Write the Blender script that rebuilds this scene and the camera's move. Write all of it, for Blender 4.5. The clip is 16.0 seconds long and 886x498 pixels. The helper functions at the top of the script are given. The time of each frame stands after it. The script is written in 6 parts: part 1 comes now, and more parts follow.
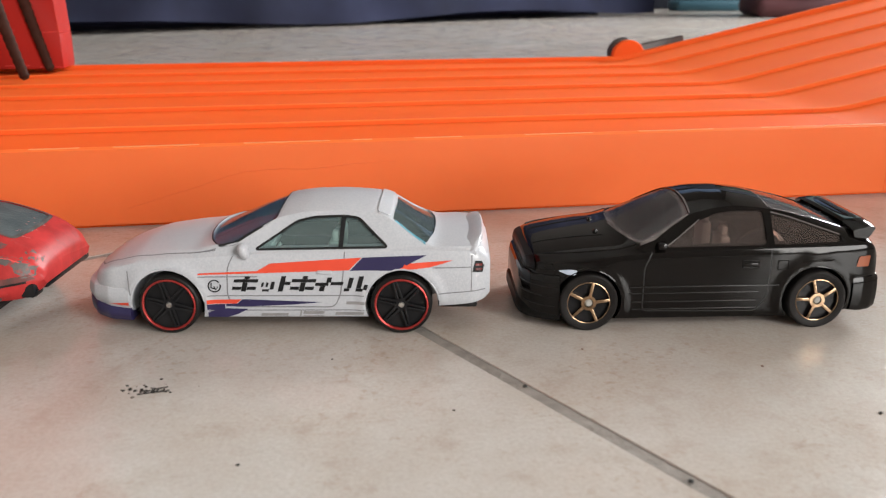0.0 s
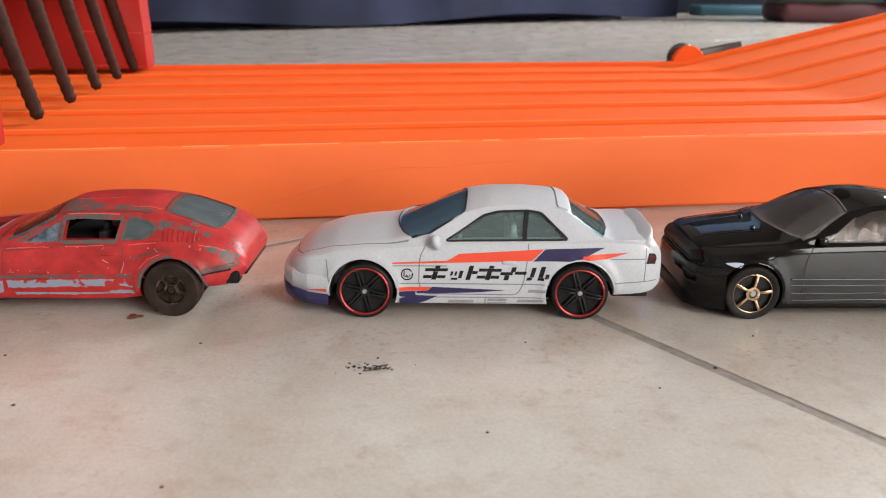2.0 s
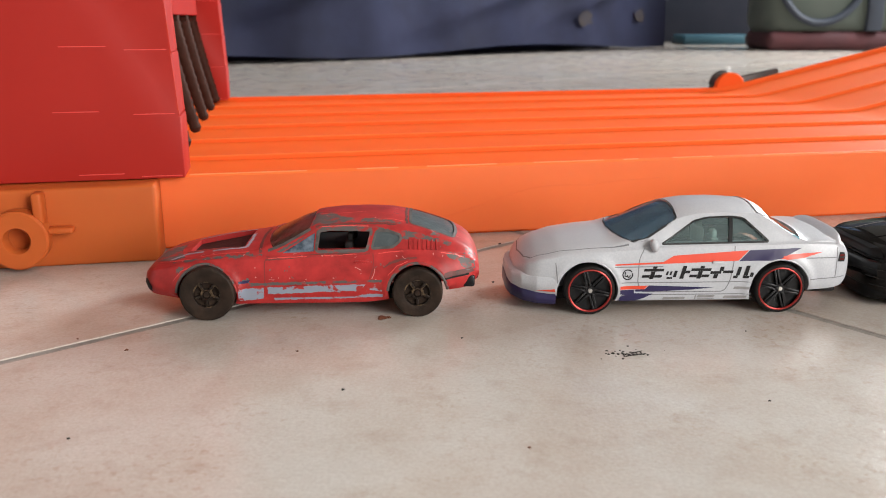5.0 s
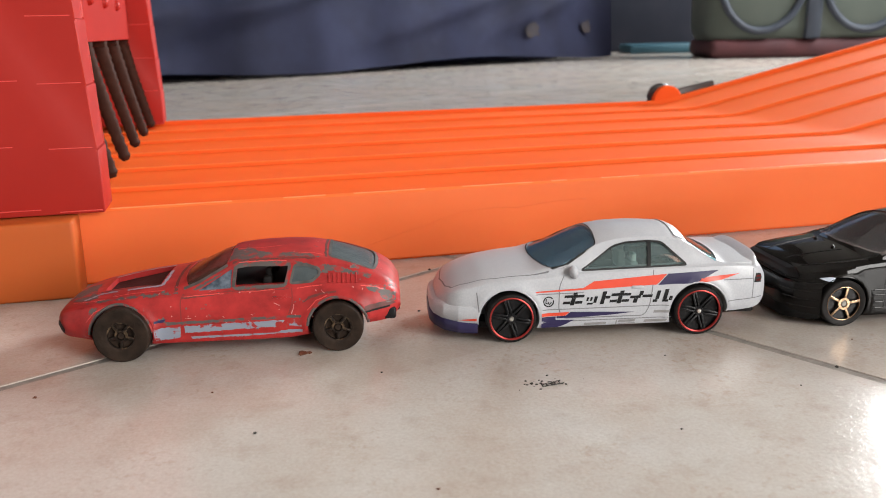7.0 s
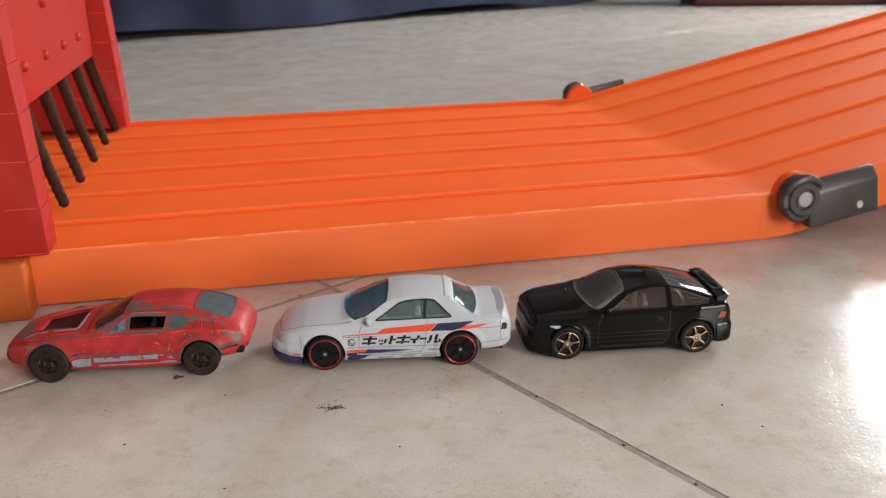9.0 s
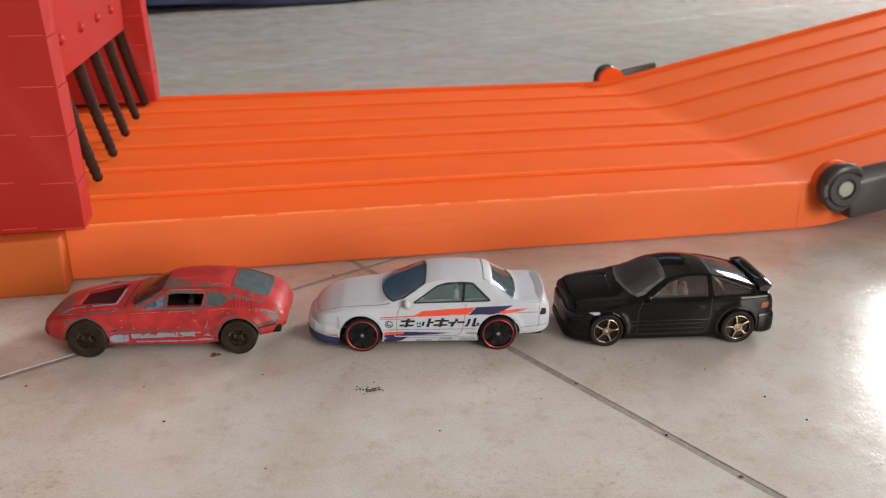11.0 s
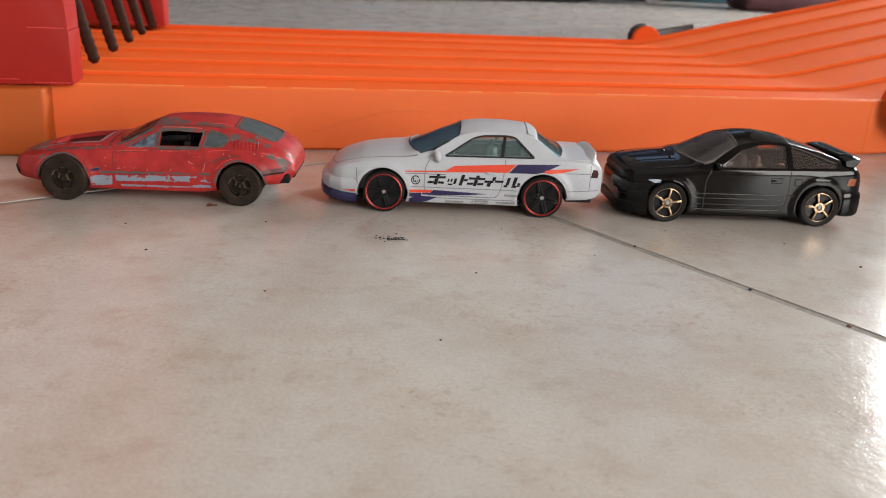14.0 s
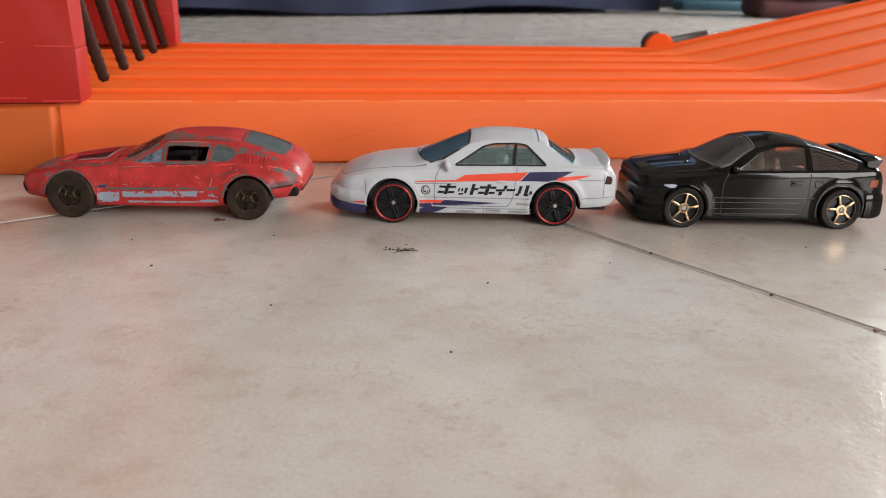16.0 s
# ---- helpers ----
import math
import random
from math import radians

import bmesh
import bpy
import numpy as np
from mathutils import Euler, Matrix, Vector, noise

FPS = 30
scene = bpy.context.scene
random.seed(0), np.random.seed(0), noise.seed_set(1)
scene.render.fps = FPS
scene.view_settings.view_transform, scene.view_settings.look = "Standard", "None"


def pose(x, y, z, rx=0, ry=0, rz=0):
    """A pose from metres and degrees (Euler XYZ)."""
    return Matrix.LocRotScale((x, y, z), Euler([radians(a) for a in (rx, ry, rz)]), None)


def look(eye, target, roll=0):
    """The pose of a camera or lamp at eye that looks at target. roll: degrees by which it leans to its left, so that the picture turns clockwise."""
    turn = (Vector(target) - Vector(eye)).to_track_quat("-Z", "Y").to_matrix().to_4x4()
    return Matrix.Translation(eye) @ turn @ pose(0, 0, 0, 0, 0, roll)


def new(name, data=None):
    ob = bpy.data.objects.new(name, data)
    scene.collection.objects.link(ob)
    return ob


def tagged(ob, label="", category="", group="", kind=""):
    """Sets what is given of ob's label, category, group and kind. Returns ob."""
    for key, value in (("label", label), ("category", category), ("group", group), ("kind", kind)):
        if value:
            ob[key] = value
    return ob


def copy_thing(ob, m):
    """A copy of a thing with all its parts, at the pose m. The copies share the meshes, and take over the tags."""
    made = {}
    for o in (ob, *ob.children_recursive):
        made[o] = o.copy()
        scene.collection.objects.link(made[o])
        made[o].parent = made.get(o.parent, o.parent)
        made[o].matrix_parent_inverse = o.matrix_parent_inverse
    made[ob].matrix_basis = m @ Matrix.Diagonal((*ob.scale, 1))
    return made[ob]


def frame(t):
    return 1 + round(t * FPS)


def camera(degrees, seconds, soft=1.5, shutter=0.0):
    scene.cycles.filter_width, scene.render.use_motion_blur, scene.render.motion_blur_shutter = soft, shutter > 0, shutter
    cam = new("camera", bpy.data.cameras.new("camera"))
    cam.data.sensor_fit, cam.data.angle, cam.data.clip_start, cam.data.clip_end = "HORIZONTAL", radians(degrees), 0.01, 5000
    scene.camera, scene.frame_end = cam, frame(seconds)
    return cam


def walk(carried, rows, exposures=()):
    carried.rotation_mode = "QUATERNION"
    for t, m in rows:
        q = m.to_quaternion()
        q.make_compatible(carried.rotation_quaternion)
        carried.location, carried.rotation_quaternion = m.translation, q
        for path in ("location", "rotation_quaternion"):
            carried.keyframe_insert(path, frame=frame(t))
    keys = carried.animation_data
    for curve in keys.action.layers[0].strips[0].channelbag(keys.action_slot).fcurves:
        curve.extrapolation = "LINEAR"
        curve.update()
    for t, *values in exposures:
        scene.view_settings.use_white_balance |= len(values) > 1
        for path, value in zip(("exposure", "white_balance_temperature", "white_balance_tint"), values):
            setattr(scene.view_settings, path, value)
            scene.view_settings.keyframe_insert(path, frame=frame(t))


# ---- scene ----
cam = camera(54.19, 16.0, soft=1.0)
PATH = [
    (0, (0.04903, -0.14367, 0.05937), (0.04811, 0.04758, 0.00086), -0.18),
    (0.5, (0.04676, -0.14250, 0.05904), (0.04517, 0.04847, -0.00034), -0.42),
    (1, (0.04117, -0.14659, 0.06004), (0.03923, 0.04451, 0.00107), -0.15),
    (1.5, (0.03118, -0.14983, 0.06028), (0.02901, 0.04133, 0.00151), 0.07),
    (2, (0.01675, -0.15612, 0.06126), (0.01451, 0.03520, 0.00305), 0.31),
    (2.5, (0.00576, -0.16080, 0.06152), (0.00302, 0.03075, 0.00407), 0.30),
    (3, (-0.00877, -0.16561, 0.06223), (-0.01132, 0.02612, 0.00537), 0.41),
    (3.5, (-0.02256, -0.16998, 0.06202), (-0.02523, 0.02194, 0.00582), 0.51),
    (3.7, (-0.02673, -0.17218, 0.06196), (-0.02941, 0.01988, 0.00624), 0.57),
    (6, (-0.03654, -0.18002, 0.06206), (-0.02713, 0.01361, 0.01288), -0.99),
    (6.5, (-0.03709, -0.18339, 0.06341), (-0.02706, 0.01030, 0.01463), -0.92),
    (7, (-0.02676, -0.17489, 0.06584), (-0.01302, 0.01845, 0.01651), -1.15),
    (7.5, (-0.01281, -0.17847, 0.08014), (0.00184, 0.01466, 0.03027), -1.38),
    (8, (0.01426, -0.19630, 0.09111), (0.02858, -0.00389, 0.03844), -1.63),
    (8.5, (0.01653, -0.21874, 0.10468), (0.03044, -0.02776, 0.04693), -1.77),
    (9, (0.02356, -0.23860, 0.12186), (0.03354, -0.05023, 0.05539), -0.84),
    (9.2, (0.02434, -0.25083, 0.12994), (0.03094, -0.06289, 0.06188), -0.89),
    (11.3, (0.01558, -0.23419, 0.11702), (0.02209, -0.04730, 0.04611), 0.20),
    (11.5, (0.01548, -0.23378, 0.11200), (0.02196, -0.04693, 0.04098), 0.32),
    (12, (0.01166, -0.22904, 0.10160), (0.01805, -0.04208, 0.03084), 0.60),
    (12.5, (0.01347, -0.22543, 0.09731), (0.01974, -0.03828, 0.02707), 0.76),
    (13, (0.01230, -0.22579, 0.09073), (0.01846, -0.03842, 0.02105), 0.97),
    (13.5, (0.01240, -0.21685, 0.07395), (0.01880, -0.02878, 0.00621), 1.99),
    (14, (0.00948, -0.21769, 0.06233), (0.01519, -0.02792, -0.00056), 2.79),
    (14.5, (0.01118, -0.22022, 0.06200), (0.01335, -0.02847, 0.00519), 2.36),
    (15, (0.01126, -0.21551, 0.06064), (0.01312, -0.02407, 0.00279), 2.04),
    (15.5, (0.01119, -0.21546, 0.06072), (0.01290, -0.02429, 0.00199), 1.66),
    (16, (0.01131, -0.21381, 0.06012), (0.01270, -0.02297, 0.00030), 1.29),
]
cam.data.dof.use_dof, cam.data.dof.focus_distance, cam.data.dof.aperture_fstop = True, 0.195, 42.0
walk(cam, [(t, look(eye, target, roll)) for t, eye, target, roll in PATH], [(0.0, -0.05), (1.0, -0.04), (2.0, 0.04), (6.5, 0.05), (7.5, -0.02), (9.0, -0.25), (11.5, -0.25), (12.0, -0.2), (13.0, -0.27), (13.5, -0.29), (14.5, -0.26), (16.0, -0.17)])

# ---- light ----
world = bpy.data.worlds.new("world")
scene.world = world
world.use_nodes = True
wn = world.node_tree
sky = wn.nodes.new("ShaderNodeTexSky")
sky.sky_type, sky.sun_disc = "NISHITA", False
sky.sun_elevation, sky.sun_rotation = radians(48), radians(60)
wn.links.new(sky.outputs[0], wn.nodes["Background"].inputs[0])
wn.nodes["Background"].inputs[1].default_value = 0.12


def area(name, eye, target, sx, sy, watts, color):
    data = bpy.data.lights.new(name, "AREA")
    data.shape, data.size, data.size_y, data.energy, data.color = "RECTANGLE", sx, sy, watts, color
    ob = new(name, data)
    ob.matrix_world = look(eye, target)
    return ob


area("balcony_daylight", (1.28, 1.31, 0.73), (0.0, 1.31, 0.73), 1.02, 0.48, 69, (0.92, 0.95, 0.955))
# Unseen fill lamp, added to brighten the flanks and the track skirt.
area("side_fill_light", (0.62, -0.74, 0.36), (0.0, -0.74, 0.36), 0.62, 0.58, 18.5, (1.0, 0.97, 0.93))


# ---- materials ----
def material(name, color, rough=0.5, metal=0.0, second=None, scale=40.0, amount=0.5, bump=0.0, bump_scale=200.0, coat=0.0,
             transmission=0.0, ior=1.45, rough_var=0.0, subsurface=0.0, detail=4.0, centre=0.5, spec=0.5):
    """A principled material with a second colour mixed in by noise, and fine relief."""
    m = bpy.data.materials.new(name)
    m.use_nodes = True
    nt = m.node_tree
    b = nt.nodes["Principled BSDF"]
    b.inputs["Base Color"].default_value = (*color, 1)
    b.inputs["Roughness"].default_value = rough
    b.inputs["Metallic"].default_value = metal
    b.inputs["Coat Weight"].default_value = coat
    b.inputs["Coat Roughness"].default_value = 0.08
    b.inputs["Transmission Weight"].default_value = transmission
    b.inputs["IOR"].default_value = ior
    b.inputs["Specular IOR Level"].default_value = spec
    if subsurface:
        b.inputs["Subsurface Weight"].default_value = subsurface
        b.inputs["Subsurface Radius"].default_value = (1.0, 0.3, 0.1)
        b.inputs["Subsurface Scale"].default_value = 0.002
    co = nt.nodes.new("ShaderNodeTexCoord")
    if second:
        n = nt.nodes.new("ShaderNodeTexNoise")
        n.inputs["Scale"].default_value, n.inputs["Detail"].default_value = scale, detail
        nt.links.new(co.outputs["Object"], n.inputs["Vector"])
        r = nt.nodes.new("ShaderNodeValToRGB")
        r.color_ramp.elements[0].position, r.color_ramp.elements[1].position = centre - amount / 2, centre + amount / 2
        r.color_ramp.elements[0].color, r.color_ramp.elements[1].color = (*color, 1), (*second, 1)
        nt.links.new(n.outputs["Fac"], r.inputs[0])
        nt.links.new(r.outputs[0], b.inputs["Base Color"])
        if rough_var:
            mr = nt.nodes.new("ShaderNodeMapRange")
            mr.inputs[3].default_value, mr.inputs[4].default_value = rough - rough_var, rough + rough_var
            nt.links.new(n.outputs["Fac"], mr.inputs[0])
            nt.links.new(mr.outputs[0], b.inputs["Roughness"])
    if bump:
        n2 = nt.nodes.new("ShaderNodeTexNoise")
        n2.inputs["Scale"].default_value, n2.inputs["Detail"].default_value = bump_scale, 3.0
        nt.links.new(co.outputs["Object"], n2.inputs["Vector"])
        bp = nt.nodes.new("ShaderNodeBump")
        bp.inputs["Strength"].default_value, bp.inputs["Distance"].default_value = bump, 0.0005
        nt.links.new(n2.outputs["Fac"], bp.inputs["Height"])
        nt.links.new(bp.outputs[0], b.inputs["Normal"])
    return m


def tile_material():
    """Beige glazed ceramic: cloudy, with fine brown flecks, faint pits and an uneven gloss."""
    m = bpy.data.materials.new("glazed_tile")
    m.use_nodes = True
    nt = m.node_tree
    b = nt.nodes["Principled BSDF"]
    geo = nt.nodes.new("ShaderNodeNewGeometry")

    def noise_at(scale, detail, rough=0.55):
        n = nt.nodes.new("ShaderNodeTexNoise")
        n.inputs["Scale"].default_value, n.inputs["Detail"].default_value, n.inputs["Roughness"].default_value = scale, detail, rough
        nt.links.new(geo.outputs["Position"], n.inputs["Vector"])
        return n

    def ramp(src, p0, c0, p1, c1):
        r = nt.nodes.new("ShaderNodeValToRGB")
        e = r.color_ramp.elements
        e[0].position, e[0].color, e[1].position, e[1].color = p0, (*c0, 1), p1, (*c1, 1)
        nt.links.new(src, r.inputs[0])
        return r

    def mix(kind, fac, a, c):
        x = nt.nodes.new("ShaderNodeMix")
        x.data_type, x.blend_type = "RGBA", kind
        if isinstance(fac, float):
            x.inputs[0].default_value = fac
        else:
            nt.links.new(fac, x.inputs[0])
        nt.links.new(a, x.inputs[6])
        nt.links.new(c, x.inputs[7])
        return x.outputs[2]

    cloud = ramp(noise_at(20, 6, 0.6).outputs["Fac"], 0.3, (0.468, 0.426, 0.398), 0.70, (0.552, 0.528, 0.509))
    mid = ramp(noise_at(130, 6, 0.62).outputs["Fac"], 0.33, (0.76, 0.67, 0.60), 0.47, (1, 1, 1))
    fleck = ramp(noise_at(560, 3, 0.6).outputs["Fac"], 0.33, (0.86, 0.79, 0.73), 0.46, (1, 1, 1))
    gate = ramp(noise_at(38, 3).outputs["Fac"], 0.46, (0, 0, 0), 0.66, (1, 1, 1))
    color = mix("MULTIPLY", 0.34, cloud.outputs[0], mid.outputs[0])
    grain = ramp(noise_at(1500, 3, 0.7).outputs["Fac"], 0.30, (0.90, 0.875, 0.85), 0.62, (1.03, 1.03, 1.03))
    color = mix("MULTIPLY", 0.9, color, grain.outputs[0])
    color = mix("MULTIPLY", gate.outputs[0], color, fleck.outputs[0])
    hue = ramp(noise_at(7, 3).outputs["Fac"], 0.36, (1.0, 0.94, 0.885), 0.64, (0.97, 1.0, 0.985))
    color = mix("MULTIPLY", 0.8, color, hue.outputs[0])
    blot = ramp(noise_at(48, 4, 0.6).outputs["Fac"], 0.38, (0.93, 0.885, 0.85), 0.60, (1.0, 1.0, 1.0))
    color = mix("MULTIPLY", 0.95, color, blot.outputs[0])
    nt.links.new(color, b.inputs["Base Color"])
    mr = nt.nodes.new("ShaderNodeMapRange")
    mr.inputs[1].default_value, mr.inputs[2].default_value = 0.3, 0.7
    mr.inputs[3].default_value, mr.inputs[4].default_value = 0.14, 0.22
    nt.links.new(noise_at(60, 3).outputs["Fac"], mr.inputs[0])
    nt.links.new(mr.outputs[0], b.inputs["Roughness"])
    b1, b2 = nt.nodes.new("ShaderNodeBump"), nt.nodes.new("ShaderNodeBump")
    b1.inputs["Strength"].default_value, b1.inputs["Distance"].default_value = 0.09, 0.0005
    b2.inputs["Strength"].default_value, b2.inputs["Distance"].default_value = 0.045, 0.002
    nt.links.new(noise_at(1100, 2).outputs["Fac"], b1.inputs["Height"])
    nt.links.new(noise_at(160, 2).outputs["Fac"], b2.inputs["Height"])
    nt.links.new(b1.outputs[0], b2.inputs["Normal"])
    nt.links.new(b2.outputs[0], b.inputs["Normal"])
    return m


def thin_plastic(name, tint, milk, haze, rough=0.05, ior=1.42):
    """A clear tinted moulding, slightly milky: light passes straight through, and the surface keeps its gloss."""
    m = bpy.data.materials.new(name)
    m.use_nodes = True
    nt = m.node_tree
    nt.nodes.remove(nt.nodes["Principled BSDF"])
    clear, gloss, fres, mix, wear = (nt.nodes.new(k) for k in ("ShaderNodeBsdfTransparent", "ShaderNodeBsdfGlossy", "ShaderNodeFresnel", "ShaderNodeMixShader", "ShaderNodeTexNoise"))
    clear.inputs["Color"].default_value = (*tint, 1)
    fres.inputs["IOR"].default_value = ior
    wear.inputs["Scale"].default_value = 900
    co, mr = nt.nodes.new("ShaderNodeTexCoord"), nt.nodes.new("ShaderNodeMapRange")
    mr.inputs[3].default_value, mr.inputs[4].default_value = rough * 0.5, rough * 2
    nt.links.new(co.outputs["Object"], wear.inputs["Vector"])
    nt.links.new(wear.outputs["Fac"], mr.inputs[0])
    nt.links.new(mr.outputs[0], gloss.inputs["Roughness"])
    nt.links.new(fres.outputs[0], mix.inputs[0])
    cloudy, body = nt.nodes.new("ShaderNodeBsdfDiffuse"), nt.nodes.new("ShaderNodeMixShader")
    cloudy.inputs["Color"].default_value = (*milk, 1)
    body.inputs[0].default_value = haze
    nt.links.new(clear.outputs[0], body.inputs[1])
    nt.links.new(cloudy.outputs[0], body.inputs[2])
    nt.links.new(body.outputs[0], mix.inputs[1])
    nt.links.new(gloss.outputs[0], mix.inputs[2])
    nt.links.new(mix.outputs[0], nt.nodes["Material Output"].inputs["Surface"])
    return m


def worn_paint(name, paint, bare, spots, chip=0.60, rough=0.35):
    """Paint rubbed down to bare metal: scattered chips, and larger worn patches round given spots (x, y, z, radius)."""
    m = material(name, paint, rough, spec=0.32)
    nt = m.node_tree
    b = nt.nodes["Principled BSDF"]
    co = nt.nodes.new("ShaderNodeTexCoord")

    def math_node(op, a, c):
        n = nt.nodes.new("ShaderNodeMath")
        n.operation = op
        for slot, v in zip(n.inputs, (a, c)):
            if isinstance(v, (int, float)):
                slot.default_value = v
            else:
                nt.links.new(v, slot)
        return n.outputs[0]

    def noise_at(scale, detail):
        n = nt.nodes.new("ShaderNodeTexNoise")
        n.inputs["Scale"].default_value, n.inputs["Detail"].default_value, n.inputs["Roughness"].default_value = scale, detail, 0.65
        nt.links.new(co.outputs["Object"], n.inputs["Vector"])
        return n.outputs["Fac"]

    torn = noise_at(800, 7)
    total = math_node("GREATER_THAN", noise_at(700, 7), chip + 0.06)
    for x, y, z, r in spots:
        d = nt.nodes.new("ShaderNodeVectorMath")
        d.operation = "DISTANCE"
        nt.links.new(co.outputs["Object"], d.inputs[0])
        d.inputs[1].default_value = (x, y, z)
        near = math_node("DIVIDE", d.outputs["Value"], r)
        near = math_node("ADD", near, math_node("MULTIPLY", math_node("SUBTRACT", torn, 0.5), 3.2))
        total = math_node("MAXIMUM", total, math_node("LESS_THAN", near, 0.55))
    grey = nt.nodes.new("ShaderNodeValToRGB")
    grey.color_ramp.elements[0].color = (*[0.5 * v for v in bare], 1)
    grey.color_ramp.elements[1].color = (*[1.4 * v for v in bare], 1)
    nt.links.new(noise_at(260, 5), grey.inputs[0])
    red = nt.nodes.new("ShaderNodeValToRGB")
    red.color_ramp.elements[0].position, red.color_ramp.elements[1].position = 0.3, 0.7
    red.color_ramp.elements[0].color, red.color_ramp.elements[1].color = (*[0.52 * v for v in paint], 1), (*paint, 1)
    nt.links.new(noise_at(210, 6), red.inputs[0])
    mx = nt.nodes.new("ShaderNodeMix")
    mx.data_type = "RGBA"
    nt.links.new(total, mx.inputs[0])
    nt.links.new(red.outputs[0], mx.inputs[6])
    nt.links.new(grey.outputs[0], mx.inputs[7])
    nt.links.new(mx.outputs[2], b.inputs["Base Color"])
    nt.links.new(math_node("MULTIPLY", total, 0.35), b.inputs["Metallic"])
    nt.links.new(math_node("ADD", math_node("MULTIPLY", total, 0.2), rough), b.inputs["Roughness"])
    bp = nt.nodes.new("ShaderNodeBump")
    bp.inputs["Strength"].default_value, bp.inputs["Distance"].default_value = 0.35, 0.0001
    bp.invert = True
    nt.links.new(total, bp.inputs["Height"])
    nt.links.new(bp.outputs[0], b.inputs["Normal"])
    return m


M_TILE = tile_material()
M_GROUT = material("grout", (0.20, 0.18, 0.162), 0.95, second=(0.30, 0.275, 0.25), scale=320, bump=0.6, bump_scale=900)
M_DARKWALL = material("dark_wall_paint", (0.20, 0.18, 0.165), 0.8, second=(0.17, 0.15, 0.135), scale=3, bump=0.1, bump_scale=80)
M_WALL = material("wall_paint", (0.80, 0.77, 0.73), 0.8, second=(0.76, 0.73, 0.69), scale=3, bump=0.1, bump_scale=80)
M_GREYWALL = material("grey_wall_paint", (0.74, 0.73, 0.72), 0.8, second=(0.69, 0.68, 0.67), scale=3, bump=0.1, bump_scale=80)
# Ramp orange is yellower than the bed: the brighter end's light, put in colour.
M_ORANGE_RAMP = material("lit_orange_plastic", (0.86, 0.146, 0.030), 0.58, second=(0.82, 0.131, 0.026), scale=25, bump=0.05, bump_scale=500, subsurface=0.1, rough_var=0.06, spec=0.06)
M_ORANGE = material("orange_plastic", (0.83, 0.131, 0.026), 0.62, second=(0.79, 0.116, 0.022), scale=25, bump=0.05, bump_scale=500, subsurface=0.1, rough_var=0.06, spec=0.06)
# The skirt's pale sheen is put into this less saturated orange.
M_ORANGE_SKIRT = material("sheen_orange_plastic", (0.79, 0.158, 0.045), 0.55, second=(0.74, 0.139, 0.037), scale=25, bump=0.05, bump_scale=500, subsurface=0.1, rough_var=0.06, spec=0.15)
# Paler orange paints the light showing in thin rim and divider tops.
M_ORANGE_TOP = material("lit_edge_orange_plastic", (0.90, 0.195, 0.043), 0.55, second=(0.85, 0.155, 0.034), scale=60, bump=0.05, bump_scale=500, subsurface=0.1, spec=0.15)
# Track orange darkened to put the dim light at the gate end into the colour.
M_ORANGE2 = material("shaded_orange_plastic", (0.47, 0.100, 0.022), 0.5, second=(0.43, 0.088, 0.019), scale=25, bump=0.05, bump_scale=500, subsurface=0.1, spec=0.2)
M_RIMSCUFF = material("scuff_highlight_orange", (0.96, 0.34, 0.13), 0.3, second=(0.95, 0.25, 0.07), scale=180, bump=0.1, bump_scale=900)
M_CRACK = material("dark_orange_crack", (0.66, 0.10, 0.022), 0.6, second=(0.80, 0.135, 0.028), scale=200)
M_PINK = material("scratched_red_edge", (0.62, 0.34, 0.32), 0.4, second=(0.46, 0.10, 0.09), scale=500)
M_RED = material("red_plastic", (0.365, 0.021, 0.015), 0.5, second=(0.33, 0.018, 0.013), scale=30, bump=0.06, bump_scale=400, subsurface=0.1, spec=0.22)
# Lighter red for painted highlights on gate lines and car crests.
M_REDLINE = material("highlight_red_line", (0.72, 0.10, 0.085), 0.3, second=(0.62, 0.05, 0.045), scale=300)
M_BROWN = material("dark_brown_plastic", (0.030, 0.012, 0.008), 0.6, second=(0.050, 0.023, 0.016), scale=300, bump=0.3, bump_scale=900, spec=0.08)
M_CLIP = material("charcoal_plastic", (0.042, 0.037, 0.036), 0.36, second=(0.06, 0.05, 0.048), scale=120, bump=0.1, bump_scale=700)
M_PIN = material("grey_pin", (0.30, 0.29, 0.265), 0.5, second=(0.36, 0.35, 0.32), scale=300)
M_STEEL = material("steel", (0.50, 0.49, 0.47), 0.48, 1.0, second=(0.45, 0.43, 0.40), scale=900)
M_WHITE = material("pearl_white_paint", (0.475, 0.485, 0.51), 0.32, second=(0.415, 0.43, 0.465), scale=2800, amount=0.3, coat=0.15, bump=0.09, bump_scale=3500)
M_BLACK = material("gloss_black_paint", (0.0032, 0.0027, 0.0025), 0.06, second=(0.0052, 0.0043, 0.004), scale=90, coat=0.0, bump=0.012, bump_scale=500, spec=0.29)
M_BLACKTRIM = material("gloss_black_edge", (0.007, 0.006, 0.0056), 0.2, second=(0.009, 0.008, 0.0075), scale=200, spec=0.3)
M_BLACKMATT = material("satin_black_plastic", (0.005, 0.005, 0.005), 0.45, second=(0.009, 0.008, 0.008), scale=200, spec=0.15)
M_BLUE_GLASS = thin_plastic("blue_tinted_plastic", (0.70, 0.84, 0.92), (0.16, 0.34, 0.52), 0.28)
M_BLUE_SIDE = thin_plastic("pale_blue_tinted_plastic", (0.88, 0.94, 0.94), (0.38, 0.50, 0.50), 0.13)
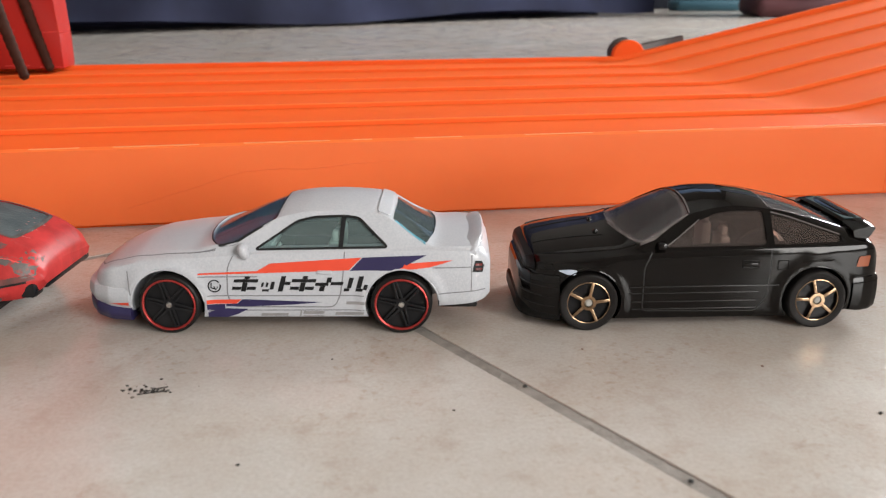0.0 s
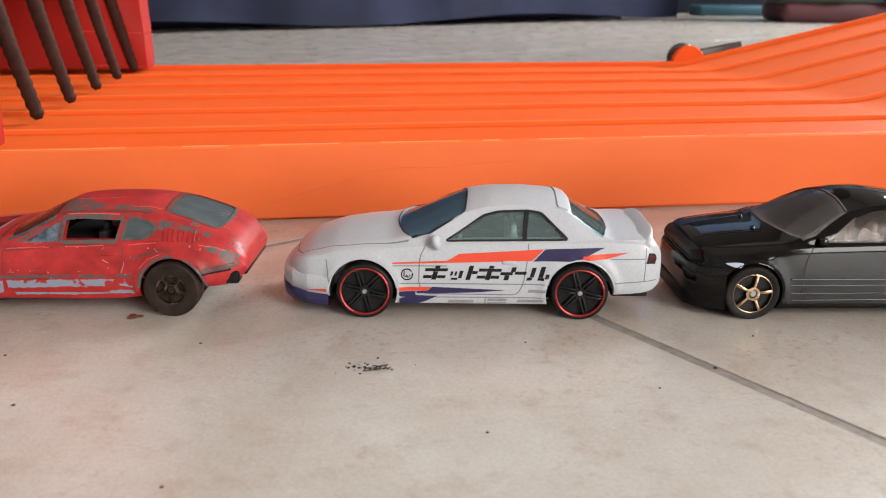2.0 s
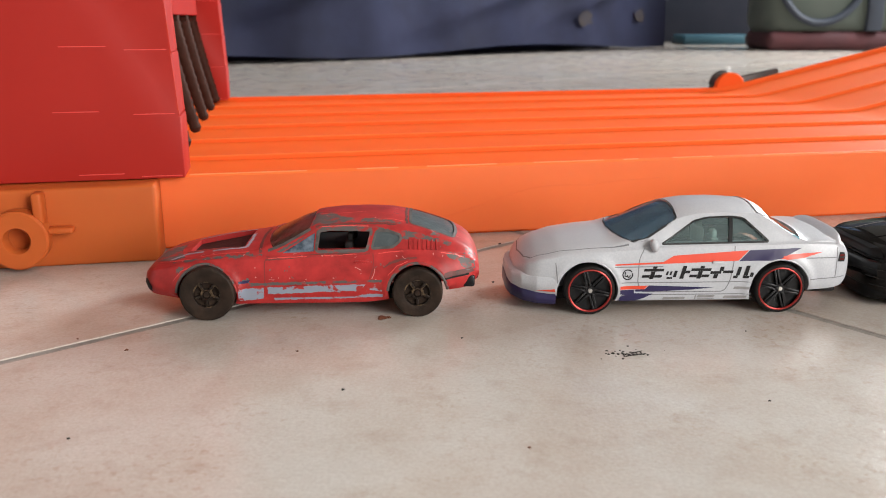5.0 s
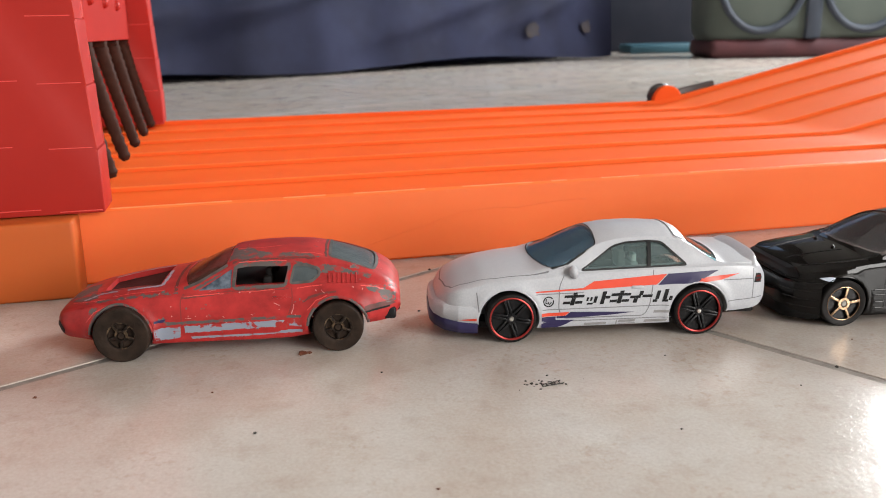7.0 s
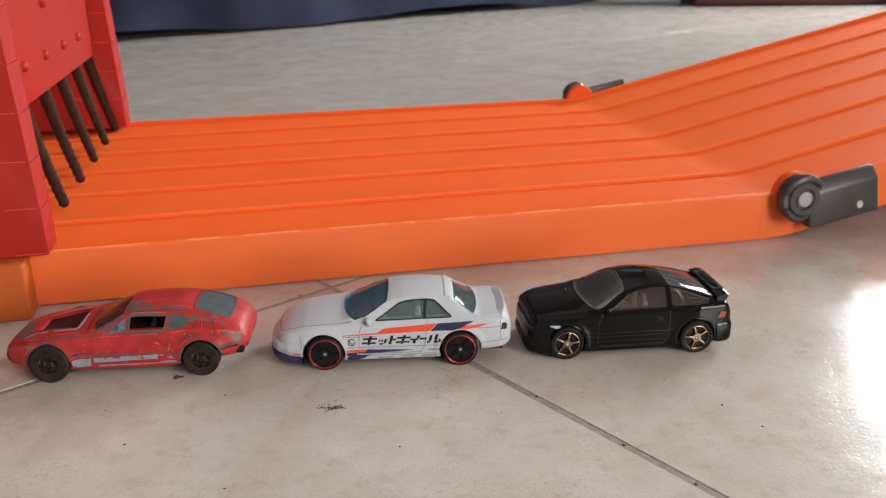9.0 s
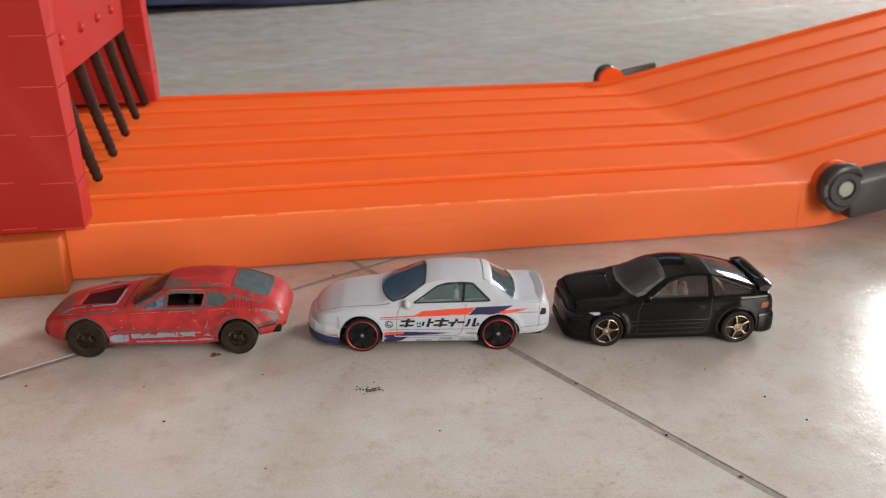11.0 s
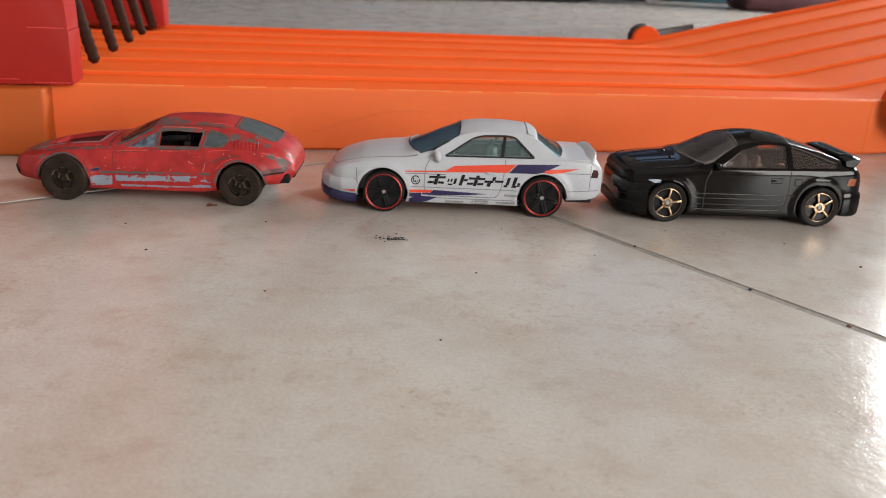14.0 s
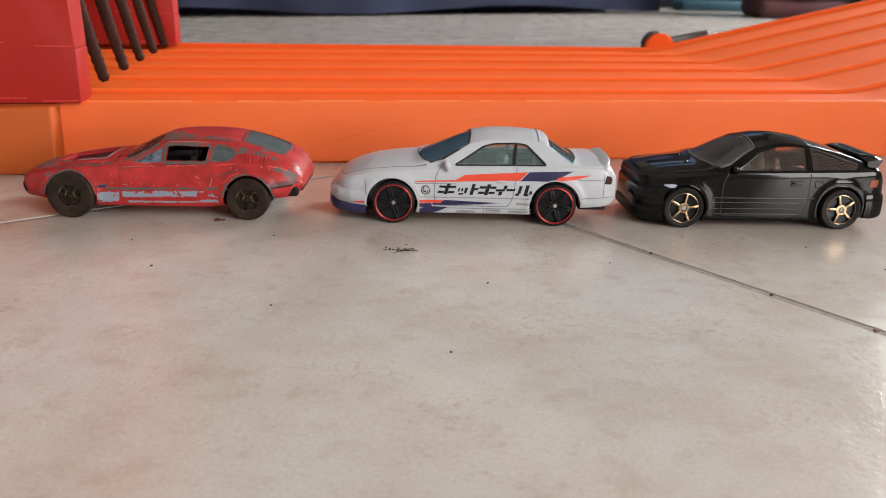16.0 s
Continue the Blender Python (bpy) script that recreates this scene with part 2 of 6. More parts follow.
M_CYAN = material("cyan_plastic_edge", (0.07, 0.26, 0.32), 0.45, second=(0.05, 0.26, 0.36), scale=500)
M_EDGE = material("clear_edge_highlight", (0.16, 0.145, 0.14), 0.14, second=(0.07, 0.06, 0.06), scale=500)
M_GREYINT = material("grey_interior_plastic", (0.36, 0.33, 0.33), 0.45, second=(0.28, 0.245, 0.235), scale=200)
M_SCREEN = thin_plastic("clear_plastic_screen", (0.90, 0.87, 0.87), (0.44, 0.42, 0.45), 0.11)
M_CLEAR = thin_plastic("smoke_tinted_plastic", (0.86, 0.80, 0.76), (0.32, 0.26, 0.24), 0.08, 0.1, 1.25)
M_RIMCLEAR = thin_plastic("clear_plastic_rim", (0.90, 0.87, 0.87), (0.34, 0.30, 0.30), 0.4)
M_SCRATCHED = material("scratched_clear_plastic", (0.040, 0.058, 0.080), 0.2, second=(0.19, 0.23, 0.29), scale=420, amount=0.3, centre=0.56, bump=0.12, bump_scale=1500)
M_SMOKE = material("scratched_brown_plastic", (0.040, 0.026, 0.019), 0.22, second=(0.075, 0.055, 0.043), scale=380, transmission=0.3, bump=0.12, bump_scale=1500)
M_REARGREY = material("scuffed_grey_window", (0.048, 0.062, 0.067), 0.36, second=(0.085, 0.102, 0.106), scale=260, bump=0.25, bump_scale=1600, spec=0.3)
M_INTERIOR = material("dark_interior_plastic", (0.014, 0.012, 0.012), 0.6, second=(0.024, 0.021, 0.021), scale=200, spec=0.15)
M_TEAL_INT = material("teal_interior_plastic", (0.46, 0.56, 0.53), 0.45, second=(0.58, 0.64, 0.55), scale=150)
M_TYRE = material("tyre_rubber", (0.010, 0.0088, 0.0084), 0.42, second=(0.015, 0.0135, 0.013), scale=300, bump=0.1, bump_scale=1500, spec=0.15)
M_TYRE_DIRTY = material("worn_tyre", (0.012, 0.009, 0.0075), 0.5, second=(0.040, 0.026, 0.019), scale=320, amount=0.5, bump=0.3, bump_scale=1200, spec=0.12)
M_RIMBLACK = material("black_rim", (0.007, 0.007, 0.008), 0.25, second=(0.014, 0.014, 0.015), scale=300, spec=0.25)
M_RIMRED = material("red_chrome_ring", (0.40, 0.045, 0.038), 0.3, 0.55, second=(0.30, 0.02, 0.018), scale=300)
M_GOLD = material("bronze_chrome", (0.55, 0.38, 0.24), 0.25, 1.0, second=(0.20, 0.13, 0.08), scale=300)
M_DULLGOLD = material("tarnished_rim", (0.17, 0.115, 0.068), 0.45, 0.5, second=(0.018, 0.012, 0.009), scale=420, amount=0.12, detail=6, centre=0.45)
M_LINE = material("panel_gap", (0.15, 0.15, 0.16), 0.6, second=(0.21, 0.21, 0.22), scale=300)
M_BLACKLINE = material("black_gap", (0.002, 0.002, 0.002), 0.5, second=(0.004, 0.004, 0.004), scale=300)
M_INK = material("black_ink", (0.008, 0.008, 0.009), 0.55, second=(0.012, 0.012, 0.013), scale=400, spec=0.25)
M_NAVY = material("navy_ink", (0.020, 0.016, 0.062), 0.35, second=(0.028, 0.022, 0.078), scale=300)
M_CORAL = material("coral_ink", (0.72, 0.075, 0.035), 0.35, second=(0.66, 0.062, 0.03), scale=300)
M_GREYINK = material("grey_ink", (0.19, 0.185, 0.19), 0.4, second=(0.30, 0.29, 0.29), scale=500)
M_AMBER = material("brown_red_lens", (0.26, 0.062, 0.020), 0.25, second=(0.20, 0.045, 0.016), scale=300)
M_LENS = material("dark_red_lens", (0.16, 0.015, 0.012), 0.2, second=(0.04, 0.01, 0.01), scale=500)
M_LAMP = material("silver_lamp_ink", (0.62, 0.68, 0.78), 0.25, 0.3, second=(0.45, 0.52, 0.65), scale=700)
M_TEALGLASS = material("teal_spoiler_gloss", (0.010, 0.050, 0.050), 0.35, second=(0.008, 0.03, 0.032), scale=300)
M_SILVER = material("chipped_silver_ink", (0.25, 0.28, 0.345), 0.4, 0.1, second=(0.36, 0.03, 0.026), scale=520, amount=0.05, detail=9, centre=0.585)
M_DARKRED = material("dark_red_panel", (0.034, 0.010, 0.009), 0.5, second=(0.016, 0.008, 0.007), spec=0.15, scale=220, bump=0.2, bump_scale=900)
M_HALFBARE = material("half_bare_metal", (0.104, 0.090, 0.086), 0.5, 0.2, second=(0.34, 0.030, 0.028), scale=460, amount=0.10, detail=9, centre=0.555, bump=0.2, bump_scale=1200)
M_SEAM = material("shaded_red_seam", (0.26, 0.022, 0.020), 0.5, second=(0.18, 0.022, 0.019), scale=300)
M_GRIME = material("grimy_red_paint", (0.165, 0.032, 0.028), 0.55, second=(0.075, 0.034, 0.029), scale=420, amount=0.4, bump=0.15, bump_scale=1200)
M_BARE = material("bare_metal", (0.135, 0.124, 0.12), 0.5, 0.3, second=(0.055, 0.046, 0.042), scale=400, bump=0.2, bump_scale=1200)
M_CRUMB = material("black_crumb", (0.012, 0.011, 0.010), 0.7, second=(0.03, 0.026, 0.022), scale=900)
M_FLAKE = material("rust_brown_flake", (0.16, 0.05, 0.022), 0.6, second=(0.09, 0.03, 0.015), scale=900)
M_CLOTH = material("navy_bedspread", (0.038, 0.043, 0.096), 0.85, second=(0.017, 0.018, 0.042), scale=7, amount=0.35, bump=0.4, bump_scale=60)
M_CLOTHSPOT = material("ochre_print", (0.046, 0.033, 0.026), 0.95, second=(0.030, 0.028, 0.040), scale=60)
M_BAG = material("grey_green_canvas", (0.070, 0.086, 0.074), 0.8, second=(0.095, 0.108, 0.092), scale=10, bump=0.3, bump_scale=120)
M_BAGTRIM = material("slate_piping", (0.028, 0.034, 0.050), 0.6, second=(0.04, 0.05, 0.07), scale=40)
M_BAGBASE = material("maroon_base", (0.10, 0.028, 0.032), 0.7, second=(0.06, 0.02, 0.025), scale=20)
M_TEALBOX = material("teal_plastic", (0.022, 0.075, 0.105), 0.55, second=(0.03, 0.09, 0.12), scale=20)
M_DARKWOOD = material("dark_cabinet_veneer", (0.012, 0.014, 0.022), 0.7, second=(0.02, 0.02, 0.028), scale=14, spec=0.2)


# ---- building helpers ----
def mesh_from(bm, name, smooth=30):
    me = bpy.data.meshes.new(name)
    bmesh.ops.recalc_face_normals(bm, faces=bm.faces)
    bm.to_mesh(me)
    bm.free()
    if smooth:
        me.polygons.foreach_set("use_smooth", [True] * len(me.polygons))
        me.set_sharp_from_angle(angle=radians(smooth))
    return me


def part(name, bm, mat, parent, label="", smooth=30):
    """One mesh object under a thing or a part."""
    ob = new(name, mesh_from(bm, name, smooth) if isinstance(bm, bmesh.types.BMesh) else bm)
    ob.data.materials.append(mat)
    ob.parent = parent
    return tagged(ob, label)


def thing(name, label, category, group="", m=None, kind=""):
    ob = tagged(new(name), label, category, group, kind)
    ob.empty_display_size = 0.01
    if m:
        ob.matrix_world = m
    return ob


def add_box(bm, x0, y0, z0, x1, y1, z1, bevel=0.0, seg=2, m=None):
    got = bmesh.ops.create_cube(bm, size=1)
    vs = got["verts"]
    for v in vs:
        v.co = Vector(((x0 + x1) / 2 + v.co.x * (x1 - x0), (y0 + y1) / 2 + v.co.y * (y1 - y0), (z0 + z1) / 2 + v.co.z * (z1 - z0)))
    if bevel:
        es = list({e for v in vs for e in v.link_edges})
        got = bmesh.ops.bevel(bm, geom=es, offset=bevel, segments=seg, profile=0.5, affect="EDGES")
        vs = list({v for f in got["faces"] for v in f.verts} | {v for v in vs if v.is_valid})
    if m:
        for v in vs:
            v.co = m @ v.co
    return vs


def box(x0, y0, z0, x1, y1, z1, bevel=0.0, seg=2):
    bm = bmesh.new()
    add_box(bm, x0, y0, z0, x1, y1, z1, bevel, seg)
    return bm


def lathe(bm, prof, seg=40, axis="y", centre=(0, 0, 0), cap=False):
    """Turns a profile of (radius, along) round an axis."""
    rings = []
    for r, a in prof:
        ring = []
        for k in range(seg):
            c, s = math.cos(2 * math.pi * k / seg) * r, math.sin(2 * math.pi * k / seg) * r
            p = {"y": (c, a, s), "z": (c, s, a), "x": (a, c, s)}[axis]
            ring.append(bm.verts.new(Vector(p) + Vector(centre)))
        rings.append(ring)
    for p, q in zip(rings, rings[1:]):
        for k in range(seg):
            bm.faces.new((p[k], p[(k + 1) % seg], q[(k + 1) % seg], q[k]))
    for ring in (rings[0], rings[-1]) if cap else ():
        if (ring[0].co - ring[seg // 2].co).length > 1e-6:
            bm.faces.new(ring)
    return bm


def tube(bm, pts, radii, seg=10):
    """A round tube along points, with a radius at each."""
    pts = [Vector(p) for p in pts]
    rings = []
    for i, p in enumerate(pts):
        d = (pts[min(i + 1, len(pts) - 1)] - pts[max(i - 1, 0)]).normalized()
        q = d.to_track_quat("Z", "Y")
        r = radii[i] if isinstance(radii, (list, tuple)) else radii
        rings.append([bm.verts.new(p + q @ Vector((math.cos(2 * math.pi * k / seg) * r, math.sin(2 * math.pi * k / seg) * r, 0))) for k in range(seg)])
    for a, b in zip(rings, rings[1:]):
        for k in range(seg):
            bm.faces.new((a[k], a[(k + 1) % seg], b[(k + 1) % seg], b[k]))
    bm.faces.new(rings[0]), bm.faces.new(rings[-1])
    return bm


def prism(poly, lo, hi, to3):
    """A closed prism: a 2D polygon lifted to two levels by to3(a, b, level)."""
    bm = bmesh.new()
    low, high = [bm.verts.new(to3(a, b, lo)) for a, b in poly], [bm.verts.new(to3(a, b, hi)) for a, b in poly]
    bm.faces.new(low), bm.faces.new(high)
    for i in range(len(poly)):
        j = (i + 1) % len(poly)
        bm.faces.new((low[i], low[j], high[j], high[i]))
    return bm


def cut(me, cutters):
    """The mesh with the given bmeshes taken out of it."""
    ob = new("cutting", me)
    for bm in cutters:
        tool = new("tool", mesh_from(bm, "tool", 0))
        mod = ob.modifiers.new("cut", "BOOLEAN")
        mod.operation, mod.solver, mod.object = "DIFFERENCE", "EXACT", tool
        bpy.context.view_layer.update()
        done = bpy.data.meshes.new_from_object(ob.evaluated_get(bpy.context.evaluated_depsgraph_get()))
        ob.modifiers.clear()
        old = ob.data
        ob.data = done
        bpy.data.meshes.remove(old)
        t = tool.data
        bpy.data.objects.remove(tool)
        bpy.data.meshes.remove(t)
    me = ob.data
    bpy.data.objects.remove(ob)
    me.polygons.foreach_set("use_smooth", [True] * len(me.polygons))
    me.set_sharp_from_angle(angle=radians(32))
    return me


def rounded(poly, r, seg=4):
    """A polygon with its corners rounded off."""
    out = []
    n = len(poly)
    for i in range(n):
        p, a, b = Vector(poly[i]), Vector(poly[i - 1]), Vector(poly[(i + 1) % n])
        da, db = (a - p), (b - p)
        k = min(r, da.length * 0.45, db.length * 0.45)
        p0, p1 = p + da.normalized() * k, p + db.normalized() * k
        for s in range(seg + 1):
            t = s / seg
            out.append(tuple((1 - t) ** 2 * p0 + 2 * t * (1 - t) * p + t * t * p1))
    return out


def patch(poly, place, step=0.8, thick=0.0):
    """A flat polygon (mm) cut up finely and laid onto a surface by place(a, b, depth) -> mm."""
    bm = bmesh.new()
    bm.faces.new([bm.verts.new((a, b, 0)) for a, b in poly])
    for axis in (0, 1):
        vals = [p[axis] for p in poly]
        k = math.floor(min(vals) / step) + 1
        while k * step < max(vals):
            co, no = [0, 0, 0], [0, 0, 0]
            co[axis], no[axis] = k * step, 1
            bmesh.ops.bisect_plane(bm, geom=bm.verts[:] + bm.edges[:] + bm.faces[:], plane_co=co, plane_no=no, dist=1e-5)
            k += 1
    bmesh.ops.triangulate(bm, faces=bm.faces)
    flat = [(v, v.co.x, v.co.y) for v in bm.verts]
    if thick:
        under = {}
        for v, a, b in flat:
            under[v] = bm.verts.new(Vector(place(a, b, thick)) * 0.001)
        rim = [e for e in bm.edges if e.is_boundary]
        faces = bm.faces[:]
        for e in rim:
            p, q = e.verts
            bm.faces.new((p, q, under[q], under[p]))
        for f in faces:
            bm.faces.new([under[v] for v in reversed(f.verts)])
    for v, a, b in flat:
        v.co = Vector(place(a, b, 0.0)) * 0.001
    return bm


# ---- setting ----
def wall(name, x0, y0, z0, x1, y1, z1, mat=None):
    return tagged(part(name, box(x0, y0, z0, x1, y1, z1), mat or M_WALL, None, smooth=0), ("unseen dark brown wall, kept dark for reflections" if mat is M_DARKWALL else "unseen grey wall, toned to bounce light") if mat else "unseen plain beige wall closing the room", "wall", kind="structure")


floor = tagged(part("floor", box(-2.2, -2.3, -0.05, 1.45, 3.2, -0.00022), M_GROUT, None, smooth=0), "grey-brown grout bed under the beige floor tiles", "floor", kind="structure")
# Unseen walls: pale ones bounce light, the north one keeps reflections dark.
wall("wall_west", -2.3, -2.3, 0.0, -2.15, 3.2, 2.6, M_GREYWALL)
wall("wall_north", -2.15, 3.05, 0.0, 0.55, 3.2, 2.6, M_DARKWALL)
wall("wall_north_end", 1.2, 3.05, 0.0, 1.3, 3.2, 2.6, M_DARKWALL)
# The opening here is added so sky shows in glossy car roofs.
wall("wall_north_under_opening", 0.55, 3.05, 0.0, 1.2, 3.2, 0.8, M_DARKWALL)
wall("wall_north_over_opening", 0.55, 3.05, 1.5, 1.2, 3.2, 2.6, M_DARKWALL)
wall("wall_south", -2.15, -2.3, 0.0, 1.3, -2.15, 2.6)
# Unseen wall jog, added to hold the fill lamp's opening.
wall("wall_east_start", 0.64, -2.15, 0.0, 0.79, -1.07, 2.6)
wall("wall_east_over_fill", 0.64, -1.07, 0.67, 0.79, -0.41, 2.6)
wall("wall_east_under_fill", 0.64, -1.07, 0.0, 0.79, -0.41, 0.05)
wall("wall_east_pier", 0.64, -0.41, 0.0, 0.79, -0.17, 2.6)
wall("wall_east_corner", 0.64, -0.17, 0.0, 1.3, -0.04, 2.6)
wall("wall_east", 1.3, -0.17, 0.0, 1.45, 0.77, 2.6)
wall("wall_east_end", 1.3, 1.84, 0.0, 1.45, 3.2, 2.6)
wall("wall_east_over_window", 1.3, 0.77, 0.98, 1.45, 1.84, 2.6)
wall("wall_east_under_window", 1.3, 0.77, 0.0, 1.45, 1.84, 0.48)
tagged(part("ceiling", box(-2.3, -2.3, 2.6, 1.45, 3.2, 2.7), M_WALL, None, smooth=0), "plain white ceiling", "ceiling", kind="structure")


# ---- race track ----
# Track frame: u along the lanes, v across them away from the camera side, z up; metres.
TRACK = Matrix.Translation((0.0268, 0.0796, 0)) @ Matrix.Rotation(radians(9.4), 4, "Z")
LANE, LANES, RIM = 41.5, 6, 20.6
BEND, SLOPE = 166.0, radians(12.2)


def track_profile():
    """Across the track (v, z) in mm: outer skirt, near rim, six lanes parted by low ridges, far rim, skirt."""
    w = LANE * LANES
    pts = [(1.6, 0), (1.5, 0.7), (0, 0.85), (-0.15, 9), (-0.3, RIM - 1.2), (0.0, RIM - 0.4), (0.7, RIM), (2.4, RIM), (3.0, RIM - 0.5), (3.2, RIM - 2.0), (3.9, RIM - 2.5)]
    for k in range(1, LANES):
        v = k * LANE
        pts += [(v - 1.9, RIM - 2.5), (v - 1.1, RIM - 2.2), (v - 0.8, RIM - 1.2), (v - 0.4, RIM - 0.9), (v + 0.4, RIM - 0.9), (v + 0.8, RIM - 1.2), (v + 1.1, RIM - 2.2), (v + 1.9, RIM - 2.5)]
    pts += [(w - 3.9, RIM - 2.5), (w - 3.2, RIM - 2.0), (w - 3.0, RIM - 0.5), (w - 2.4, RIM), (w - 0.7, RIM), (w, RIM - 0.4), (w + 0.2, RIM - 1.2), (w, 0.85), (w - 1.5, 0.7), (w - 1.6, 0)]
    under = [(w - 2.2, 0), (w - 2.4, RIM - 6.4), (2.4, RIM - 6.4), (2.2, 0)]
    return pts, under


def sweep(us):
    """The profile carried along u, bending up past BEND."""
    pts, under = track_profile()
    ring = [(v * 0.001, z * 0.001) for v, z in pts + under]
    bm = bmesh.new()
    rings = []
    u0, z0, last = us[0], 0.0, us[0]
    for u in us:
        k = min(1.0, max(0.0, (u - (BEND - 14)) / 28.0))
        ang = SLOPE * k * k * (3 - 2 * k)
        step = (u - last) * 0.001
        u0 += step * math.cos(ang) * 1000
        z0 += step * math.sin(ang)
        last = u
        rings.append([bm.verts.new((u0 * 0.001 - z * math.sin(ang), v, z0 + z * math.cos(ang))) for v, z in ring])
    for a, b in zip(rings, rings[1:]):
        for k in range(len(ring)):
            j = (k + 1) % len(ring)
            bm.faces.new((a[k], a[j], b[j], b[k]))
    bm.faces.new(rings[0]), bm.faces.new(rings[-1])
    return bm


track = thing("race_track", "orange plastic six-lane toy race track on the floor tiles", "toy track", m=TRACK)


def paint_ridges(ob):
    """The rim and the divider tops get a paler orange for the light in their thin edges, and the outer skirt's sheen is
    put into its colour.
    """
    n = len(track_profile()[0]) + 4
    tops = {5, 6} | {11 + 8 * j + i for j in range(LANES - 1) for i in (2, 3)}
    ob.data.materials.append(M_ORANGE_TOP)
    ob.data.materials.append(M_ORANGE_SKIRT)
    for p in ob.data.polygons[:-2]:
        if p.index % n in tops:
            p.material_index = 1
        elif p.index % n in (2, 3, 4):
            p.material_index = 2


paint_ridges(part("lane_bed", sweep([-285.0 + 10 * k for k in range(44)] + [BEND - 14]), M_ORANGE, track, "orange plastic six-lane bed with raised dividers"))
paint_ridges(part("ramp", sweep([BEND - 13.9, BEND - 10, BEND - 6, BEND - 2, BEND + 2, BEND + 6, BEND + 10, BEND + 14] + [BEND + 14 + 20 * k for k in range(1, 20)]), M_ORANGE_RAMP, track, "orange plastic ramp rising from the hinge"))

# pale stretches for the scuffs and the highlight along the near rim, and a hairline crack in the outer skirt
for ua, ub in ((-128, -96), (-82, -70), (-62, -41), (-30, -8), (-2, 3), (14, 27), (44, 63), (76, 98), (112, 121), (131, 150)):
    bm = box(ua * 0.001, 0.0006, (RIM - 0.3) * 0.001, ub * 0.001, 0.0021, (RIM + 0.06) * 0.001, 0.00012, 1)
    part("rim_scuff_highlight", bm, M_RIMSCUFF, track, "pale scuffs and painted highlight on the orange rim")
bm = bmesh.new()
tube(bm, [(u * 0.001, (-0.02 - 0.0155 * z) * 0.001, z * 0.001) for u, z in ((-60.0, 4.9), (-54.6, 6.4), (-48.0, 8.4), (-42.0, 9.9), (-35.0, 12.2), (-29.8, 13.5), (-21.0, 13.9), (-13.5, 13.5), (-2.0, 14.6), (9.0, 14.9))], 0.00006, 5)
part("hairline_crack", bm, M_CRACK, track, "thin dark hairline crack")

# the wider foot under the gate, with its ringed lug, both darkened as if in dimmer light
bm = bmesh.new()
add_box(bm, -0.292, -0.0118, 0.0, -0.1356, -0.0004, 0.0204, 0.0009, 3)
foot = part("foot_block", bm, M_ORANGE2, track, "orange plastic foot block, darkened for the dim end")
bm = bmesh.new()
lathe(bm, [(0.0030, -0.0165), (0.0034, -0.0172), (0.0070, -0.0172), (0.0075, -0.0167), (0.0075, -0.0125), (0.0034, -0.0122), (0.0030, -0.0128), (0.0030, -0.0165)], 40, "y", (-0.1690, 0, 0.0084))
bmesh.ops.remove_doubles(bm, verts=bm.verts, dist=1e-6)
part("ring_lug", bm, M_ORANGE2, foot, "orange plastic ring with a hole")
bm = bmesh.new()
add_box(bm, -0.1645, -0.0150, 0.0090, -0.1560, -0.0110, 0.0108, 0.0008, 3)
add_box(bm, -0.1650, -0.0160, 0.0105, -0.1625, -0.0110, 0.0200, 0.0007, 3)
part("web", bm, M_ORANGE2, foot)


